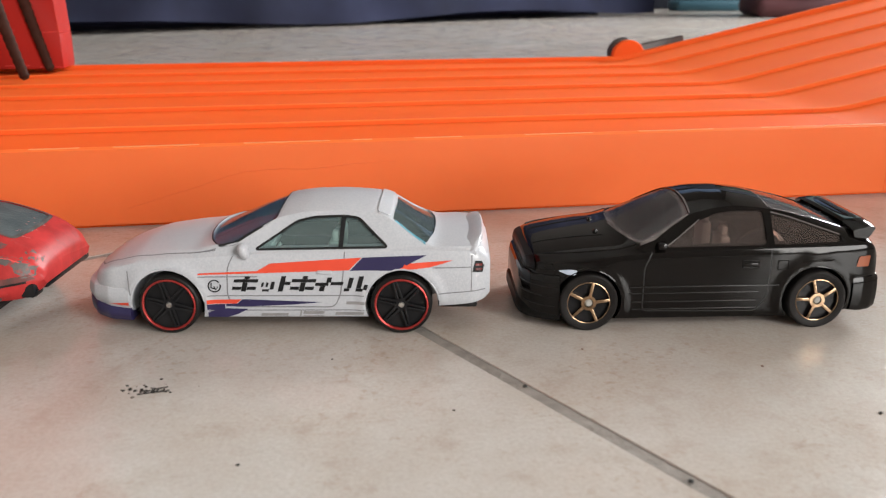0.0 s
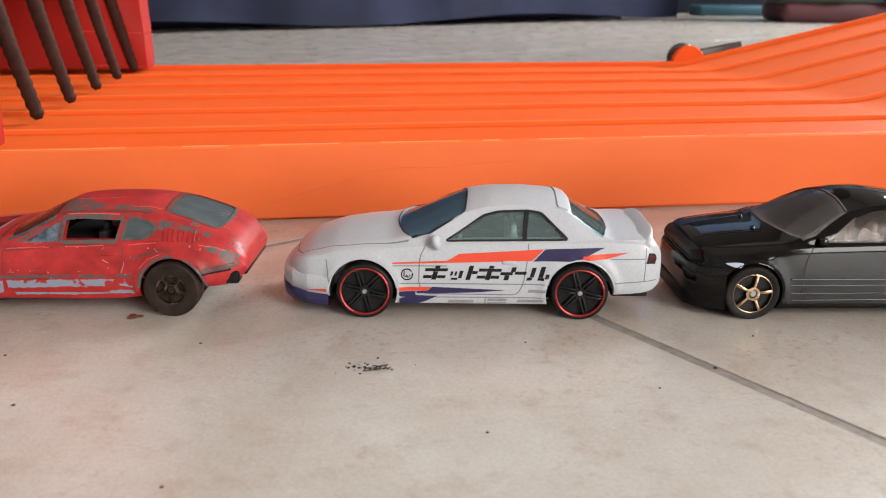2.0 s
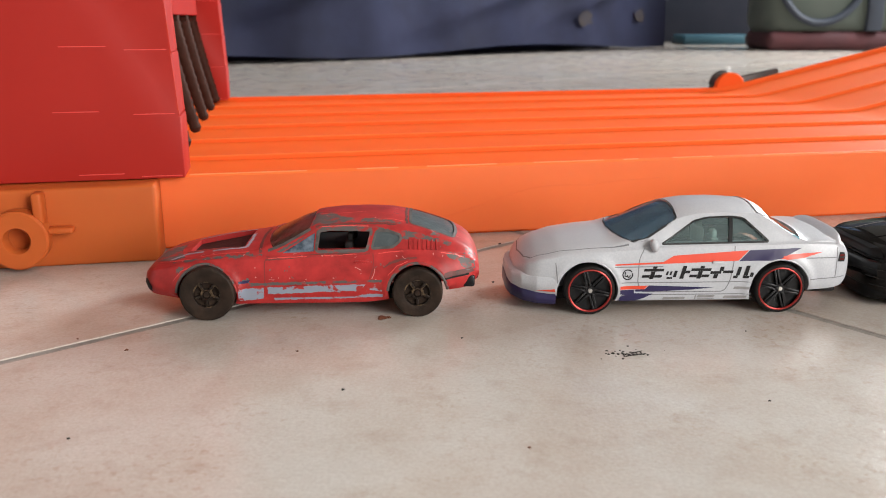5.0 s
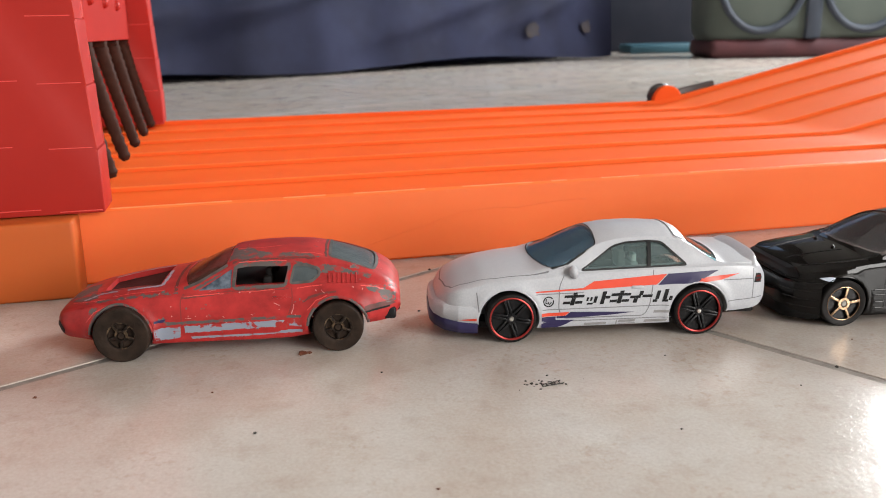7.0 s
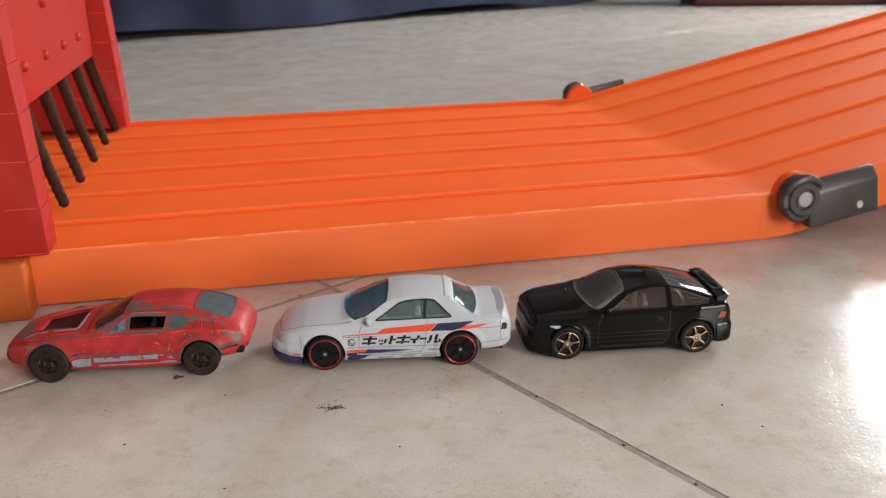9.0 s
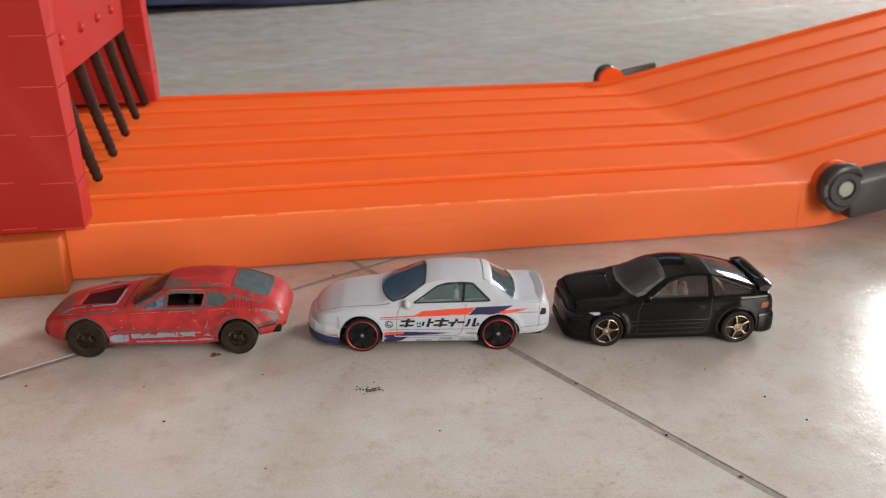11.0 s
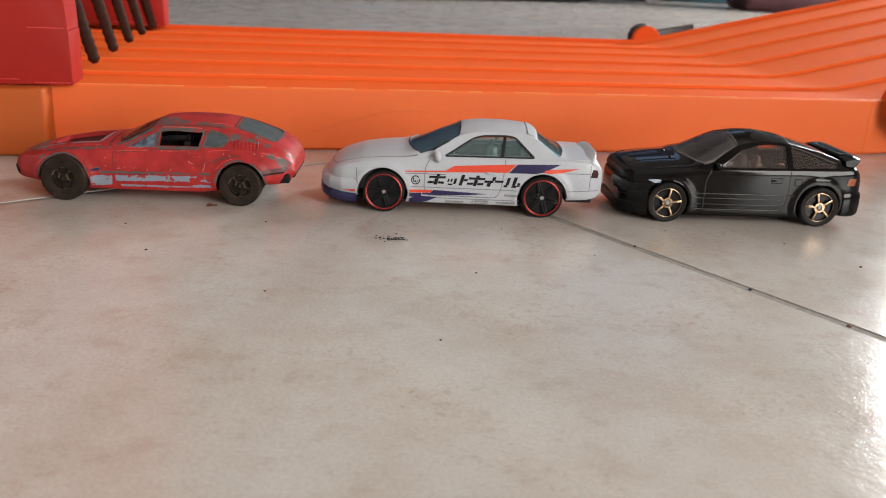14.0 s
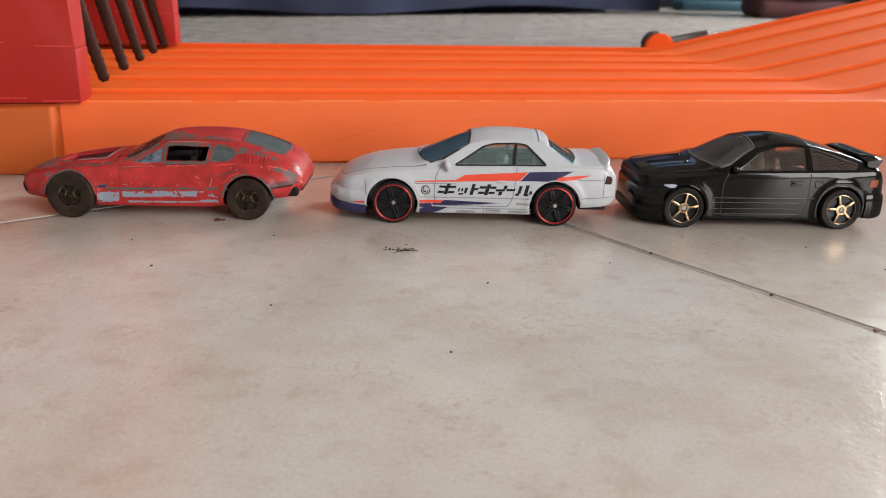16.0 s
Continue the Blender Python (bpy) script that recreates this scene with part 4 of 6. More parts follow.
# -- white coupe --
def white_coupe(m):
    car = thing("toy_car", "pearl white die-cast toy coupe with coral and navy stripes", "toy car", "toy cars in a row", m)
    xs = [-15.6, -15.2, -14.0, -11, -6, 0, 5.0, 11, 15, 19.6, 24, 30, 36, 38.6, 43, 47, 50, 53.6, 55.8, 56.7]
    s = Shell(xs, ((-0.4, 5.1, 6.55), (41.1, 5.1, 6.55)), 0.42,
              zb=[5.6, 4.6, 4.2, 4.0, 3.6, 2.6, 2.5, 2.5, 2.5, 2.5, 2.5, 2.5, 2.5, 2.8, 3.6, 4.5, 4.6, 4.8, 5.2, 6.2],
              zs=[8.6, 9.4, 10.4, 11.7, 13.0, 13.7, 14.0, 14.4, 14.6, 14.8, 14.9, 15, 15.1, 15.1, 15.2, 15.2, 15.1, 14.9, 14.4, 12.6],
              ws=[4.8, 7.4, 10.0, 12.1, 13.2, 13.4, 13.4, 13.4, 13.4, 13.4, 13.4, 13.4, 13.4, 13.4, 13.4, 13.3, 13.2, 12.7, 11.8, 10.8],
              wm=[5.4, 8.0, 10.6, 12.6, 13.6, 13.8, 13.8, 13.8, 13.8, 13.8, 13.8, 13.8, 13.8, 13.8, 13.8, 13.7, 13.6, 13.2, 12.3, 11.2],
              wh=[4.8, 7.4, 10.0, 12.0, 12.9, 13.1, 13.0, 12.9, 12.8, 12.7, 12.7, 12.7, 12.7, 12.7, 12.7, 12.7, 12.6, 12.4, 11.6, 10.6],
              wt=[4.0, 6.0, 8.4, 9.8, 10.6, 11.0, 11.3, 12.0, 11.1, 9.7, 9.1, 8.9, 8.9, 9.4, 11.0, 12.0, 12.0, 11.6, 10.5, 9.2],
              zt=[9.2, 10.2, 11.4, 12.95, 14.5, 15.3, 15.75, 18.3, 20.1, 21.8, 22.5, 22.6, 22.2, 21.5, 18.6, 16.2, 16.0, 15.8, 15.3, 13.2],
              cr=[0.5, 0.5, 0.6, 0.7, 0.8, 0.8, 0.9, 2.0, 1.9, 1.6, 1.5, 1.4, 1.4, 1.4, 1.6, 1.0, 0.6, 0.5, 0.4, 0.4])
    win = rounded([(15.3, 14.95), (22.6, 19.5), (25.5, 20.15), (31.0, 20.3), (33.6, 19.95), (38.7, 15.3)], 0.7)
    screen = rounded([(5.8, 0), (6.2, 5.0), (7.3, 9.5), (8.8, 12.0), (11.8, 12.15), (15.5, 11.1), (19.0, 9.8), (19.5, 4.0), (19.6, 0), (19.5, -4.0), (19.0, -9.8), (15.5, -11.1), (11.8, -12.15), (8.8, -12.0), (7.3, -9.5), (6.2, -5.0)], 0.8)
    rear = rounded([(39.4, 9.2), (45.4, 11.8), (46.7, 6.0), (47.0, 0), (46.7, -6.0), (45.4, -11.8), (39.4, -9.2), (39.8, 0)], 0.7)
    me = cut(s.solid(), [s.hollow(6.4, 45.5, 7.0), side_prism(win, -20, 20), plan_prism(screen, 14.2, 30), plan_prism(rear, 14.6, 30), *wells(6.55, 5.1, (-0.4, 41.1), 13.6)])
    part("body", me, M_WHITE, car, "pearl white painted metal body")
    part("windscreen", patch(grown(screen, 0.35), s.on_top(-0.35), 1.0, 0.3), M_BLUE_GLASS, car, "blue tinted windscreen", 40)
    part("rear_window", patch(grown(rear, 0.35), s.on_top(-0.35), 1.0, 0.3), M_BLUE_SIDE, car, "pale blue tinted rear window", 40)
    pane_side("door_window", car, s, win, M_BLUE_SIDE, "blue tinted side window")
    for sg in (-1, 1):
        part("door_pillar", patch(stroke([(30.3, 14.8), (30.9, 20.3)], 0.75), s.on_side(-0.15, sg), 0.8, 0.5), M_INK, car, "thin dark door pillar", 0)
    # thin frames and dark window seals
    for poly in (win,):
        part("window_seal", patch(stroke(poly + poly[:2], 0.38), s.on_side(0.02), 0.8), M_BLACKLINE, car, smooth=0)
    part("windscreen_seal", patch(stroke(screen + screen[:2], 0.26), s.on_top(0.02), 0.8), M_BLACKLINE, car, smooth=0)
    cabin(car, 13.0, 7.0, M_TEAL_INT)
    part("cabin_tub", box(0.0150, -0.0098, 0.0069, 0.0400, 0.0098, 0.0112, 0.0006), M_INTERIOR, car, "dark moulded cabin tub")
    part("door_card", box(0.0150, 0.0099, 0.0110, 0.0375, 0.0106, 0.0140, 0.0002), M_INTERIOR, car, "dark inner door card")
    part("rear_window_edge", patch(stroke([(39.9, -9.3), (42.6, -10.5), (45.3, -11.7)], 0.5), s.on_top(0.05), 0.7), M_CYAN, car, "pale cyan moulded window edge", smooth=0)
    underside(car, -8, 46, 10.5, 2.4, M_INTERIOR)
    four_wheels(car, 41.0, (14.6, 14.6), (5.42, 5.42), "split")
    # navy chin spoiler
    chin = Shell([-17.1, -16.3, -14.2, -11.2, -7.2], zb=[2.9, 2.5, 2.1, 1.9, 1.9], zs=[5.7, 5.5, 5.1, 4.7, 4.3], ws=[5.2, 7.9, 10.8, 12.7, 13.6], wm=[5.4, 8.1, 11.0, 12.9, 13.8], wh=[5.1, 7.8, 10.6, 12.5, 13.5],
                 wt=[4.6, 7, 9, 10, 11], zt=[5.9, 5.7, 5.3, 4.9, 4.6], cr=[0.05] * 5)
    # bumper standing out a little below the bonnet edge
    fb = Shell([-16.95, -16.35, -14.4, -11.2, -7.25], zb=[5.2, 4.8, 4.4, 4.2, 4.1], zs=[7.6, 8.0, 8.3, 8.4, 8.4], ws=[5.0, 7.7, 10.4, 12.5, 13.5], wm=[5.5, 8.2, 10.9, 12.9, 13.85], wh=[5.0, 7.7, 10.4, 12.4, 13.4],
               wt=[4.2, 6.8, 9.4, 11.4, 12.4], zt=[8.0, 8.4, 8.65, 8.7, 8.7], cr=[0.15] * 5)
    part("front_bumper", fb.solid(40), M_WHITE, car)
    part("front_lip", chin.solid(30), M_NAVY, car, "navy painted front lip")
    part("rear_valance", box(0.0474, -0.0116, 0.0038, 0.0544, 0.0116, 0.0052, 0.0004), M_INTERIOR, car, "dark plastic rear valance")
    # boot-lid wing with drooping ends
    bm = bmesh.new()
    rings = []
    for t in np.linspace(-1, 1, 25):
        y, drop = 12.5 * t, 1.9 * abs(t) ** 5
        back = 1.6 * abs(t) ** 3
        prof = [(51.7 - back, 15.5 - drop * 0.6), (53.6 - back, 15.9 - drop), (54.9 - back, 16.6 - drop), (55.5 - back, 16.65 - drop), (55.8 - back, 16.3 - drop), (55.8 - back, 15.9 - drop), (55.4 - back, 14.8 - drop * 0.5), (52.8 - back, 14.8 - drop * 0.5)]
        rings.append([bm.verts.new((a * 0.001, y * 0.001, b * 0.001)) for a, b in prof])
    for a, b in zip(rings, rings[1:]):
        for k in range(len(a)):
            bm.faces.new((a[k], a[(k + 1) % len(a)], b[(k + 1) % len(a)], b[k]))
    bm.faces.new(rings[0]), bm.faces.new(rings[-1])
    part("rear_wing", bm, M_WHITE, car, smooth=50)
    visor = rounded([(36.8, 8.6), (38.9, 8.9), (39.2, 4), (39.3, 0), (39.2, -4), (38.9, -8.9), (36.8, -8.6), (37.1, 0)], 0.5)
    part("roof_visor", patch(visor, s.on_top(0.24), 1.0, 0.4), M_WHITE, car, smooth=40)
    # mirror
    for sg in (-1, 1):
        bm = bmesh.new()
        bmesh.ops.create_uvsphere(bm, u_segments=18, v_segments=12, radius=1)
        for v in bm.verts:
            v.co = Vector((13.6 + v.co.x * 1.0 - v.co.z * 0.25, sg * (13.5 + v.co.y * 1.15), 15.0 + v.co.z * 1.45)) * 0.001
        part("mirror", bm, M_WHITE, car)
    # stripes
    decal("coral_stripe", car, s, [(5.3, 10.7), (5.3, 11.0), (15.7, 11.4), (18.0, 12.7), (34.1, 13.7), (31.8, 11.5), (16.2, 11.0)], M_CORAL)
    decal("navy_stripe", car, s, [(34.3, 13.7), (45.5, 14.1), (40.2, 11.6), (32.0, 11.4)], M_NAVY, 0.055)
    decal("coral_tip", car, s, [(40.4, 11.6), (41.8, 12.7), (50.2, 13.2), (46.0, 12.0)], M_CORAL)
    decal("coral_low_stripe", car, s, [(6.6, 5.4), (6.6, 6.15), (12.7, 6.2), (11.8, 5.4)], M_CORAL)
    for poly in ([(9.9, 4.85), (9.9, 5.33), (11.9, 5.38), (14.0, 4.85)], [(11.9, 5.38), (12.9, 6.25), (27.0, 5.65), (22.0, 5.2), (14.0, 4.85)]):
        decal("navy_low_stripe", car, s, poly, M_NAVY, 0.055)
    for poly in ([(6.6, 5.3), (9.7, 5.3), (9.7, 2.75), (6.6, 2.75)], [(9.7, 4.5), (13.8, 4.35), (11.8, 3.3), (10.0, 2.75), (9.7, 2.75)]):
        decal("navy_sill_block", car, s, poly, M_NAVY, 0.055)
    decal("coral_corner", car, fb, [(-11.5, 5.0), (-7.4, 5.6), (-7.4, 4.9)], M_CORAL)
    # emblem: a ring with two strokes
    ringpts = [(8.1 + math.cos(a) * 1.05, 8.7 + math.sin(a) * 1.05) for a in np.linspace(0.6, 2 * math.pi + 0.3, 26)]
    decal("emblem_ring", car, s, stroke(ringpts, 0.26), M_INK, 0.06)
    decal("emblem_bar", car, s, stroke([(7.6, 9.3), (7.5, 8.4), (8.2, 8.2)], 0.24), M_INK, 0.06)
    decal("emblem_bar", car, s, stroke([(8.0, 8.7), (8.3, 8.0), (8.7, 8.6)], 0.24), M_INK, 0.06)

    # the black mark on the door: seven slanted shapes cut from bars
    def bar(x0, z0, x1, z1):
        return [(x0 + 0.28 * z0, z0), (x1 + 0.28 * z0, z0), (x1 + 0.28 * z1, z1), (x0 + 0.28 * z1, z1)]

    broad = (bar(2, 28, 72, 38), bar(29, 0, 44, 27.6), bar(31, 38.4, 46, 47), bar(2, 5, 28, 15), bar(45, 5, 71, 15))
    small = (bar(2, 14, 9, 28), bar(15, 14, 22, 28), bar(29, 6, 40, 30), bar(8, 0, 28, 7))
    upright = (bar(0, 0, 14, 47), bar(14.5, 20, 31, 30))
    block = (bar(0, 17, 38, 27), bar(15, 0, 30, 16.6), bar(30, 27.4, 44, 43))
    flat = (bar(-5, 19, 31, 29),)
    pair = (bar(5, 10, 18, 42), bar(-2, 0, 14, 9.6), bar(32, 9.6, 46, 46), bar(32, 0, 52, 9.2), bar(53, 6, 64, 22))
    for x0, shapes in ((10.9, broad), (15.9, small), (19.2, upright), (21.1, broad), (25.5, block), (28.5, flat), (30.9, pair)):
        for poly in shapes:
            decal("door_mark", car, s, [(x0 + 0.0612 * a, 7.7 + 0.0595 * b) for a, b in poly], M_INK, 0.06)
    for x0, z0, x1, z1 in ((15.9, 2.95, 20.7, 3.5), (22.8, 2.9, 23.1, 3.9), (23.4, 2.9, 27.1, 3.1), (23.4, 3.3, 27.1, 3.9), (29.1, 3.1, 34.1, 3.7), (31.1, 5.2, 34.6, 5.8)):
        decal("small_mark", car, s, [(x0, z0), (x1, z0), (x1 + 0.2, z1), (x0 + 0.2, z1)], M_GREYINK, 0.045)
    # panel gaps
    strip("door_gap", car, s, [(11.6, 14.2), (10.5, 12.0), (10.3, 6.9), (11.2, 4.8), (29.1, 4.7), (30.2, 6.9), (30.9, 11.5), (31.1, 14.6)], M_LINE)
    for pts in ([(5.3, 10.35), (15.7, 10.4)], [(6.8, 6.9), (35.1, 6.9)], [(46.5, 11.9), (53.2, 11.9)], [(47.6, 7.2), (55.8, 7.5)], [(-7.3, 11.2), (-6.9, 6.9)], [(6.8, 4.1), (35.1, 4.1)], [(53.4, 14.0), (53.3, 7.5)]):
        strip("crease", car, s, pts, M_LINE, 0.2)
    hood = [(-12.4, 9.6), (-9, 10.7), (-3, 11.7), (4, 12.1), (8.4, 12.2)]
    for sg in (-1, 1):
        part("hood_gap", patch(stroke([(a, sg * b) for a, b in hood], 0.2), s.on_top(0.03), 0.8), M_LINE, car, smooth=0)
    part("hood_front_gap", patch(stroke([(-12.4, -9.6), (-13.6, -7.0), (-14.4, 0), (-13.6, 7.0), (-12.4, 9.6)], 0.24), s.on_top(0.03), 0.7), M_LINE, car, smooth=0)
    # door handle and tail lamp
    bm = bmesh.new()
    add_box(bm, 26.2, -(s.side_y(27, 11.2) + 0.35), 10.8, 28.8, -s.side_y(27, 11.2) + 0.2, 11.5, 0.25, 2, Matrix.Scale(0.001, 4))
    part("door_handle", bm, M_WHITE, car)
    decal("tail_lamp", car, s, [(53.5, 11.0), (55.3, 10.8), (55.6, 11.9), (55.2, 12.8), (54.0, 13.0), (53.7, 12.0)], M_INK, 0.08, "black tail lamp panel")
    for z in (11.25, 12.05):
        decal("tail_lamp_lens", car, s, [(54.0, z), (55.2, z - 0.08), (55.3, z + 0.35), (54.1, z + 0.45)], M_LENS, 0.1)
    for x in (-0.4, 41.1):
        arch(car, s, x, 5.1, 6.62, M_WHITE, tr=0.22)
    return car


# -- black hatchback --
def black_hatch(m):
    car = thing("toy_car", "gloss black die-cast toy hatchback with bronze chrome wheels", "toy car", "toy cars in a row", m)
    xs = [-11.5, -11.2, -10.4, -8.2, -4, 0, 4.6, 8.6, 13, 17.5, 22, 26, 31, 36, 41, 46, 49, 50.6, 51.4]
    s = Shell(xs, ((-0.9, 5.2, 5.95), (40.1, 5.2, 5.95)), 0.22,
              zb=[4.0, 2.8, 2.2, 2.0, 1.9, 1.8, 1.7, 1.7, 1.7, 1.7, 1.7, 1.7, 1.7, 1.7, 2.0, 2.6, 2.9, 3.2, 4.2],
              zs=[9.6, 11.6, 12.1, 12.5, 12.9, 13.4, 14.0, 14.3, 14.5, 14.6, 14.7, 14.8, 14.9, 15.0, 15.1, 15.2, 15.3, 15.2, 13.4],
              ws=[9.0, 10.2, 11.6, 13.0, 14.0, 14.2, 14.2, 14.2, 14.2, 14.2, 14.2, 14.2, 14.2, 14.2, 14.2, 14.0, 13.6, 13.2, 12.4],
              wm=[9.4, 10.6, 12.0, 13.3, 14.3, 14.5, 14.4, 14.4, 14.4, 14.4, 14.4, 14.4, 14.4, 14.4, 14.5, 14.3, 13.9, 13.5, 12.8],
              wh=[8.8, 9.9, 11.2, 12.6, 13.7, 14.0, 14.0, 13.95, 13.9, 13.9, 13.9, 13.9, 13.9, 13.9, 13.95, 13.8, 13.5, 13.1, 12.2],
              wt=[7.8, 8.8, 9.8, 10.9, 11.5, 11.8, 12.2, 12.8, 11.6, 10.2, 9.5, 9.1, 9.1, 9.4, 9.9, 10.5, 10.8, 10.6, 9.6],
              zt=[10.4, 12.7, 13.4, 14.0, 14.7, 15.2, 15.65, 17.4, 19.8, 21.8, 22.5, 22.6, 22.0, 20.9, 19.5, 17.8, 16.9, 16.4, 14.2],
              cr=[0.4, 0.5, 0.6, 0.7, 0.8, 0.8, 0.9, 1.7, 1.9, 1.7, 1.5, 1.3, 1.2, 1.0, 0.8, 0.7, 0.6, 0.5, 0.4])
    win = rounded([(12.6, 14.8), (18.9, 19.0), (22.5, 20.2), (26, 20.5), (30.9, 20.35), (30.9, 14.95)], 0.6)
    quarter = rounded([(32.2, 15.0), (32.2, 19.9), (35.5, 19.2), (44.6, 16.3), (44.2, 15.35)], 0.5)
    screen = rounded([(5.2, 0), (5.8, 6.0), (7.0, 10.8), (8.3, 12.9), (10.8, 12.7), (13.5, 11.6), (17.4, 10.2), (17.9, 4), (18.0, 0), (17.9, -4), (17.4, -10.2), (13.5, -11.6), (10.8, -12.7), (8.3, -12.9), (7.0, -10.8), (5.8, -6.0)], 0.7)
    rear = rounded([(32.4, 8.7), (46.6, 10.2), (47.2, 4), (47.2, -4), (46.6, -10.2), (32.4, -8.7)], 0.8)
    me = cut(s.solid(), [s.hollow(6.0, 46.5, 7.0), side_prism(win, -20, 20), side_prism(quarter, -20, 20), plan_prism(screen, 14.4, 30), plan_prism(rear, 15.4, 30), *wells(5.95, 5.2, (-0.9, 40.1), 14.2)])
    part("body", me, M_BLACK, car, "gloss black painted metal body")
    part("windscreen", patch(grown(screen, 0.35), s.on_top(-0.3), 1.0, 0.3), M_SCREEN, car, "clear plastic windscreen", 40)
    part("rear_window", patch(grown(rear, 0.35), s.on_top(-0.25), 1.0, 0.3), M_SCREEN, car, "clear plastic rear hatch window", 40)
    part("windscreen_rim", patch(stroke(grown(screen, -0.55) + grown(screen, -0.55)[:2], 0.9), s.on_top(-0.26), 0.8), M_RIMCLEAR, car, "milky clear border of the windscreen", smooth=0)
    # Light-grey bands paint the highlights along the clear window edges.
    near_edge = [(8.3, -12.9), (10.8, -12.6), (13.5, -11.5), (17.4, -10.1)]
    for pts in ([(5.2, 0), (5.8, -6.0), (7.0, -10.8), (8.3, -12.8)], near_edge, [(17.6, -9.8), (18.0, -4), (18.1, 3)], [(32.6, -8.9), (39.0, -9.6), (46.6, -10.4)], [(32.3, -8.6), (32.3, 8.6)]):
        part("window_edge", patch(stroke(pts, 0.32), s.on_top(0.03), 0.7), M_EDGE, car, "pale highlight painted on the clear window edge", smooth=0)
    for pts in ([(32.4, 20.1), (35.5, 19.35), (44.4, 16.45)], [(12.8, 14.95), (16.5, 17.5), (19.0, 19.2)]):
        part("window_edge", patch(stroke(pts, 0.2), s.on_side(0.03), 0.7), M_EDGE, car, "pale highlight painted on the clear window edge", smooth=0)
    pane_side("door_window", car, s, win, M_CLEAR, "smoke tinted side window", 0.3)
    pane_side("quarter_window", car, s, quarter, M_CLEAR, "smoke tinted quarter window", 0.3)
    cabin(car, 10.0, 7.0, M_GREYINT)
    underside(car, -8, 47, 11, 1.6, M_INTERIOR)
    four_wheels(car, 40.9, (15.1, 15.6), (5.3, 5.3), "five", -0.9)
    # rear wing: a black hoop with a teal gloss panel
    bm = bmesh.new()
    rings = []
    for t in np.linspace(-1, 1, 21):
        y, drop, fwd = 12.2 * t, 1.5 * abs(t) ** 5, 2.0 * abs(t) ** 4
        prof = [(46.9 + 0.2 * fwd, 18.1 - drop * 0.6), (47.3 + 0.2 * fwd, 18.4 - drop * 0.6), (49.6, 18.75 - drop * 0.6), (51.0 - 0.1 * fwd, 18.6 - drop * 0.4), (51.5 - 0.1 * fwd, 18.2 - drop * 0.3), (51.0 - 0.2 * fwd, 17.0 - drop * 0.4), (49.8 - 0.2 * fwd, 15.7 - drop * 0.4), (47.4 + 0.2 * fwd, 16.1 - drop * 0.4)]
        rings.append([bm.verts.new(((a - 0.6) * 0.001, y * 0.001, (b - 0.15) * 0.001)) for a, b in prof])
    for a, b in zip(rings, rings[1:]):
        for k in range(len(a)):
            bm.faces.new((a[k], a[(k + 1) % len(a)], b[(k + 1) % len(a)], b[k]))
    bm.faces.new(rings[0]), bm.faces.new(rings[-1])
    wing = part("rear_wing", bm, M_BLACK, car, smooth=40)
    bm = bmesh.new()
    vs = [bm.verts.new((a * 0.001, y * 0.001, z * 0.001)) for a, y, z in ((47.0, -8.0, 18.15), (49.8, -8.4, 18.37), (49.8, 8.4, 18.37), (47.0, 8.0, 18.15))]
    top = bm.faces.new(vs)
    got = bmesh.ops.extrude_face_region(bm, geom=[top])
    for v in got["geom"]:
        if isinstance(v, bmesh.types.BMVert):
            v.co.z += 0.00016
    part("wing_panel", bm, M_TEALGLASS, wing, "dark teal glossy spoiler panel", smooth=0)
    # trims
    strip("door_gap", car, s, [(10.2, 14.2), (8.9, 11.5), (8.9, 3.4), (29.4, 3.1), (31.3, 5.8), (31.5, 14.6)], M_BLACKLINE, 0.24)
    for z, xa, xb, w in ((7.9, 6.4, 33.2, 0.3), (6.7, 6.4, 29.6, 0.24), (5.1, 6.8, 29.4, 0.2), (3.7, 7.0, 30.0, 0.26)):
        bm = bmesh.new()
        pts = [(x * 0.001, -(s.side_y(x, z) + 0.02) * 0.001, z * 0.001) for x in np.linspace(xa, xb, 24)]
        tube(bm, pts, w * 0.00065, 8)
        part("side_moulding", bm, M_BLACKTRIM, car)
    for x0, z0, x1, z1 in ((26.4, 11.2, 29.4, 12.5), (32.8, 10.8, 34.6, 12.4)):
        bm = bmesh.new()
        tube(bm, [(x * 0.001, -(s.side_y(x, z) + 0.02) * 0.001, z * 0.001) for x, z in ((x0, z0), (x1, z0), (x1, z1), (x0, z1), (x0, z0))], 0.00014, 6)
        part("recess_rim", bm, M_BLACKTRIM, car)
    for x0 in (26.6,):
        bm = bmesh.new()
        add_box(bm, x0, -(s.side_y(28, 11.8) + 0.25), 11.6, x0 + 2.6, -s.side_y(28, 11.8) + 0.2, 12.1, 0.15, 2, Matrix.Scale(0.001, 4))
        part("door_handle", bm, M_BLACKTRIM, car)
    # mirrors and wiper nubs
    for sg in (-1, 1):
        bm = bmesh.new()
        add_box(bm, 11.0, 0, 14.6, 12.8, 1.8, 16.0, 0.5, 2, Matrix.Scale(0.001, 4) @ Matrix.Translation((0, -14.6 if sg < 0 else 12.8, 0)))
        part("mirror", bm, M_BLACK, car)
    for x, y in ((2.0, -4.0), (2.6, 4.5)):
        bm = bmesh.new()
        bmesh.ops.create_uvsphere(bm, u_segments=10, v_segments=6, radius=0.0005, matrix=Matrix.Translation((x * 0.001, y * 0.001, (s.top_z(x, y) + 0.05) * 0.001)))
        part("washer_jet", bm, M_BLACKTRIM, car)
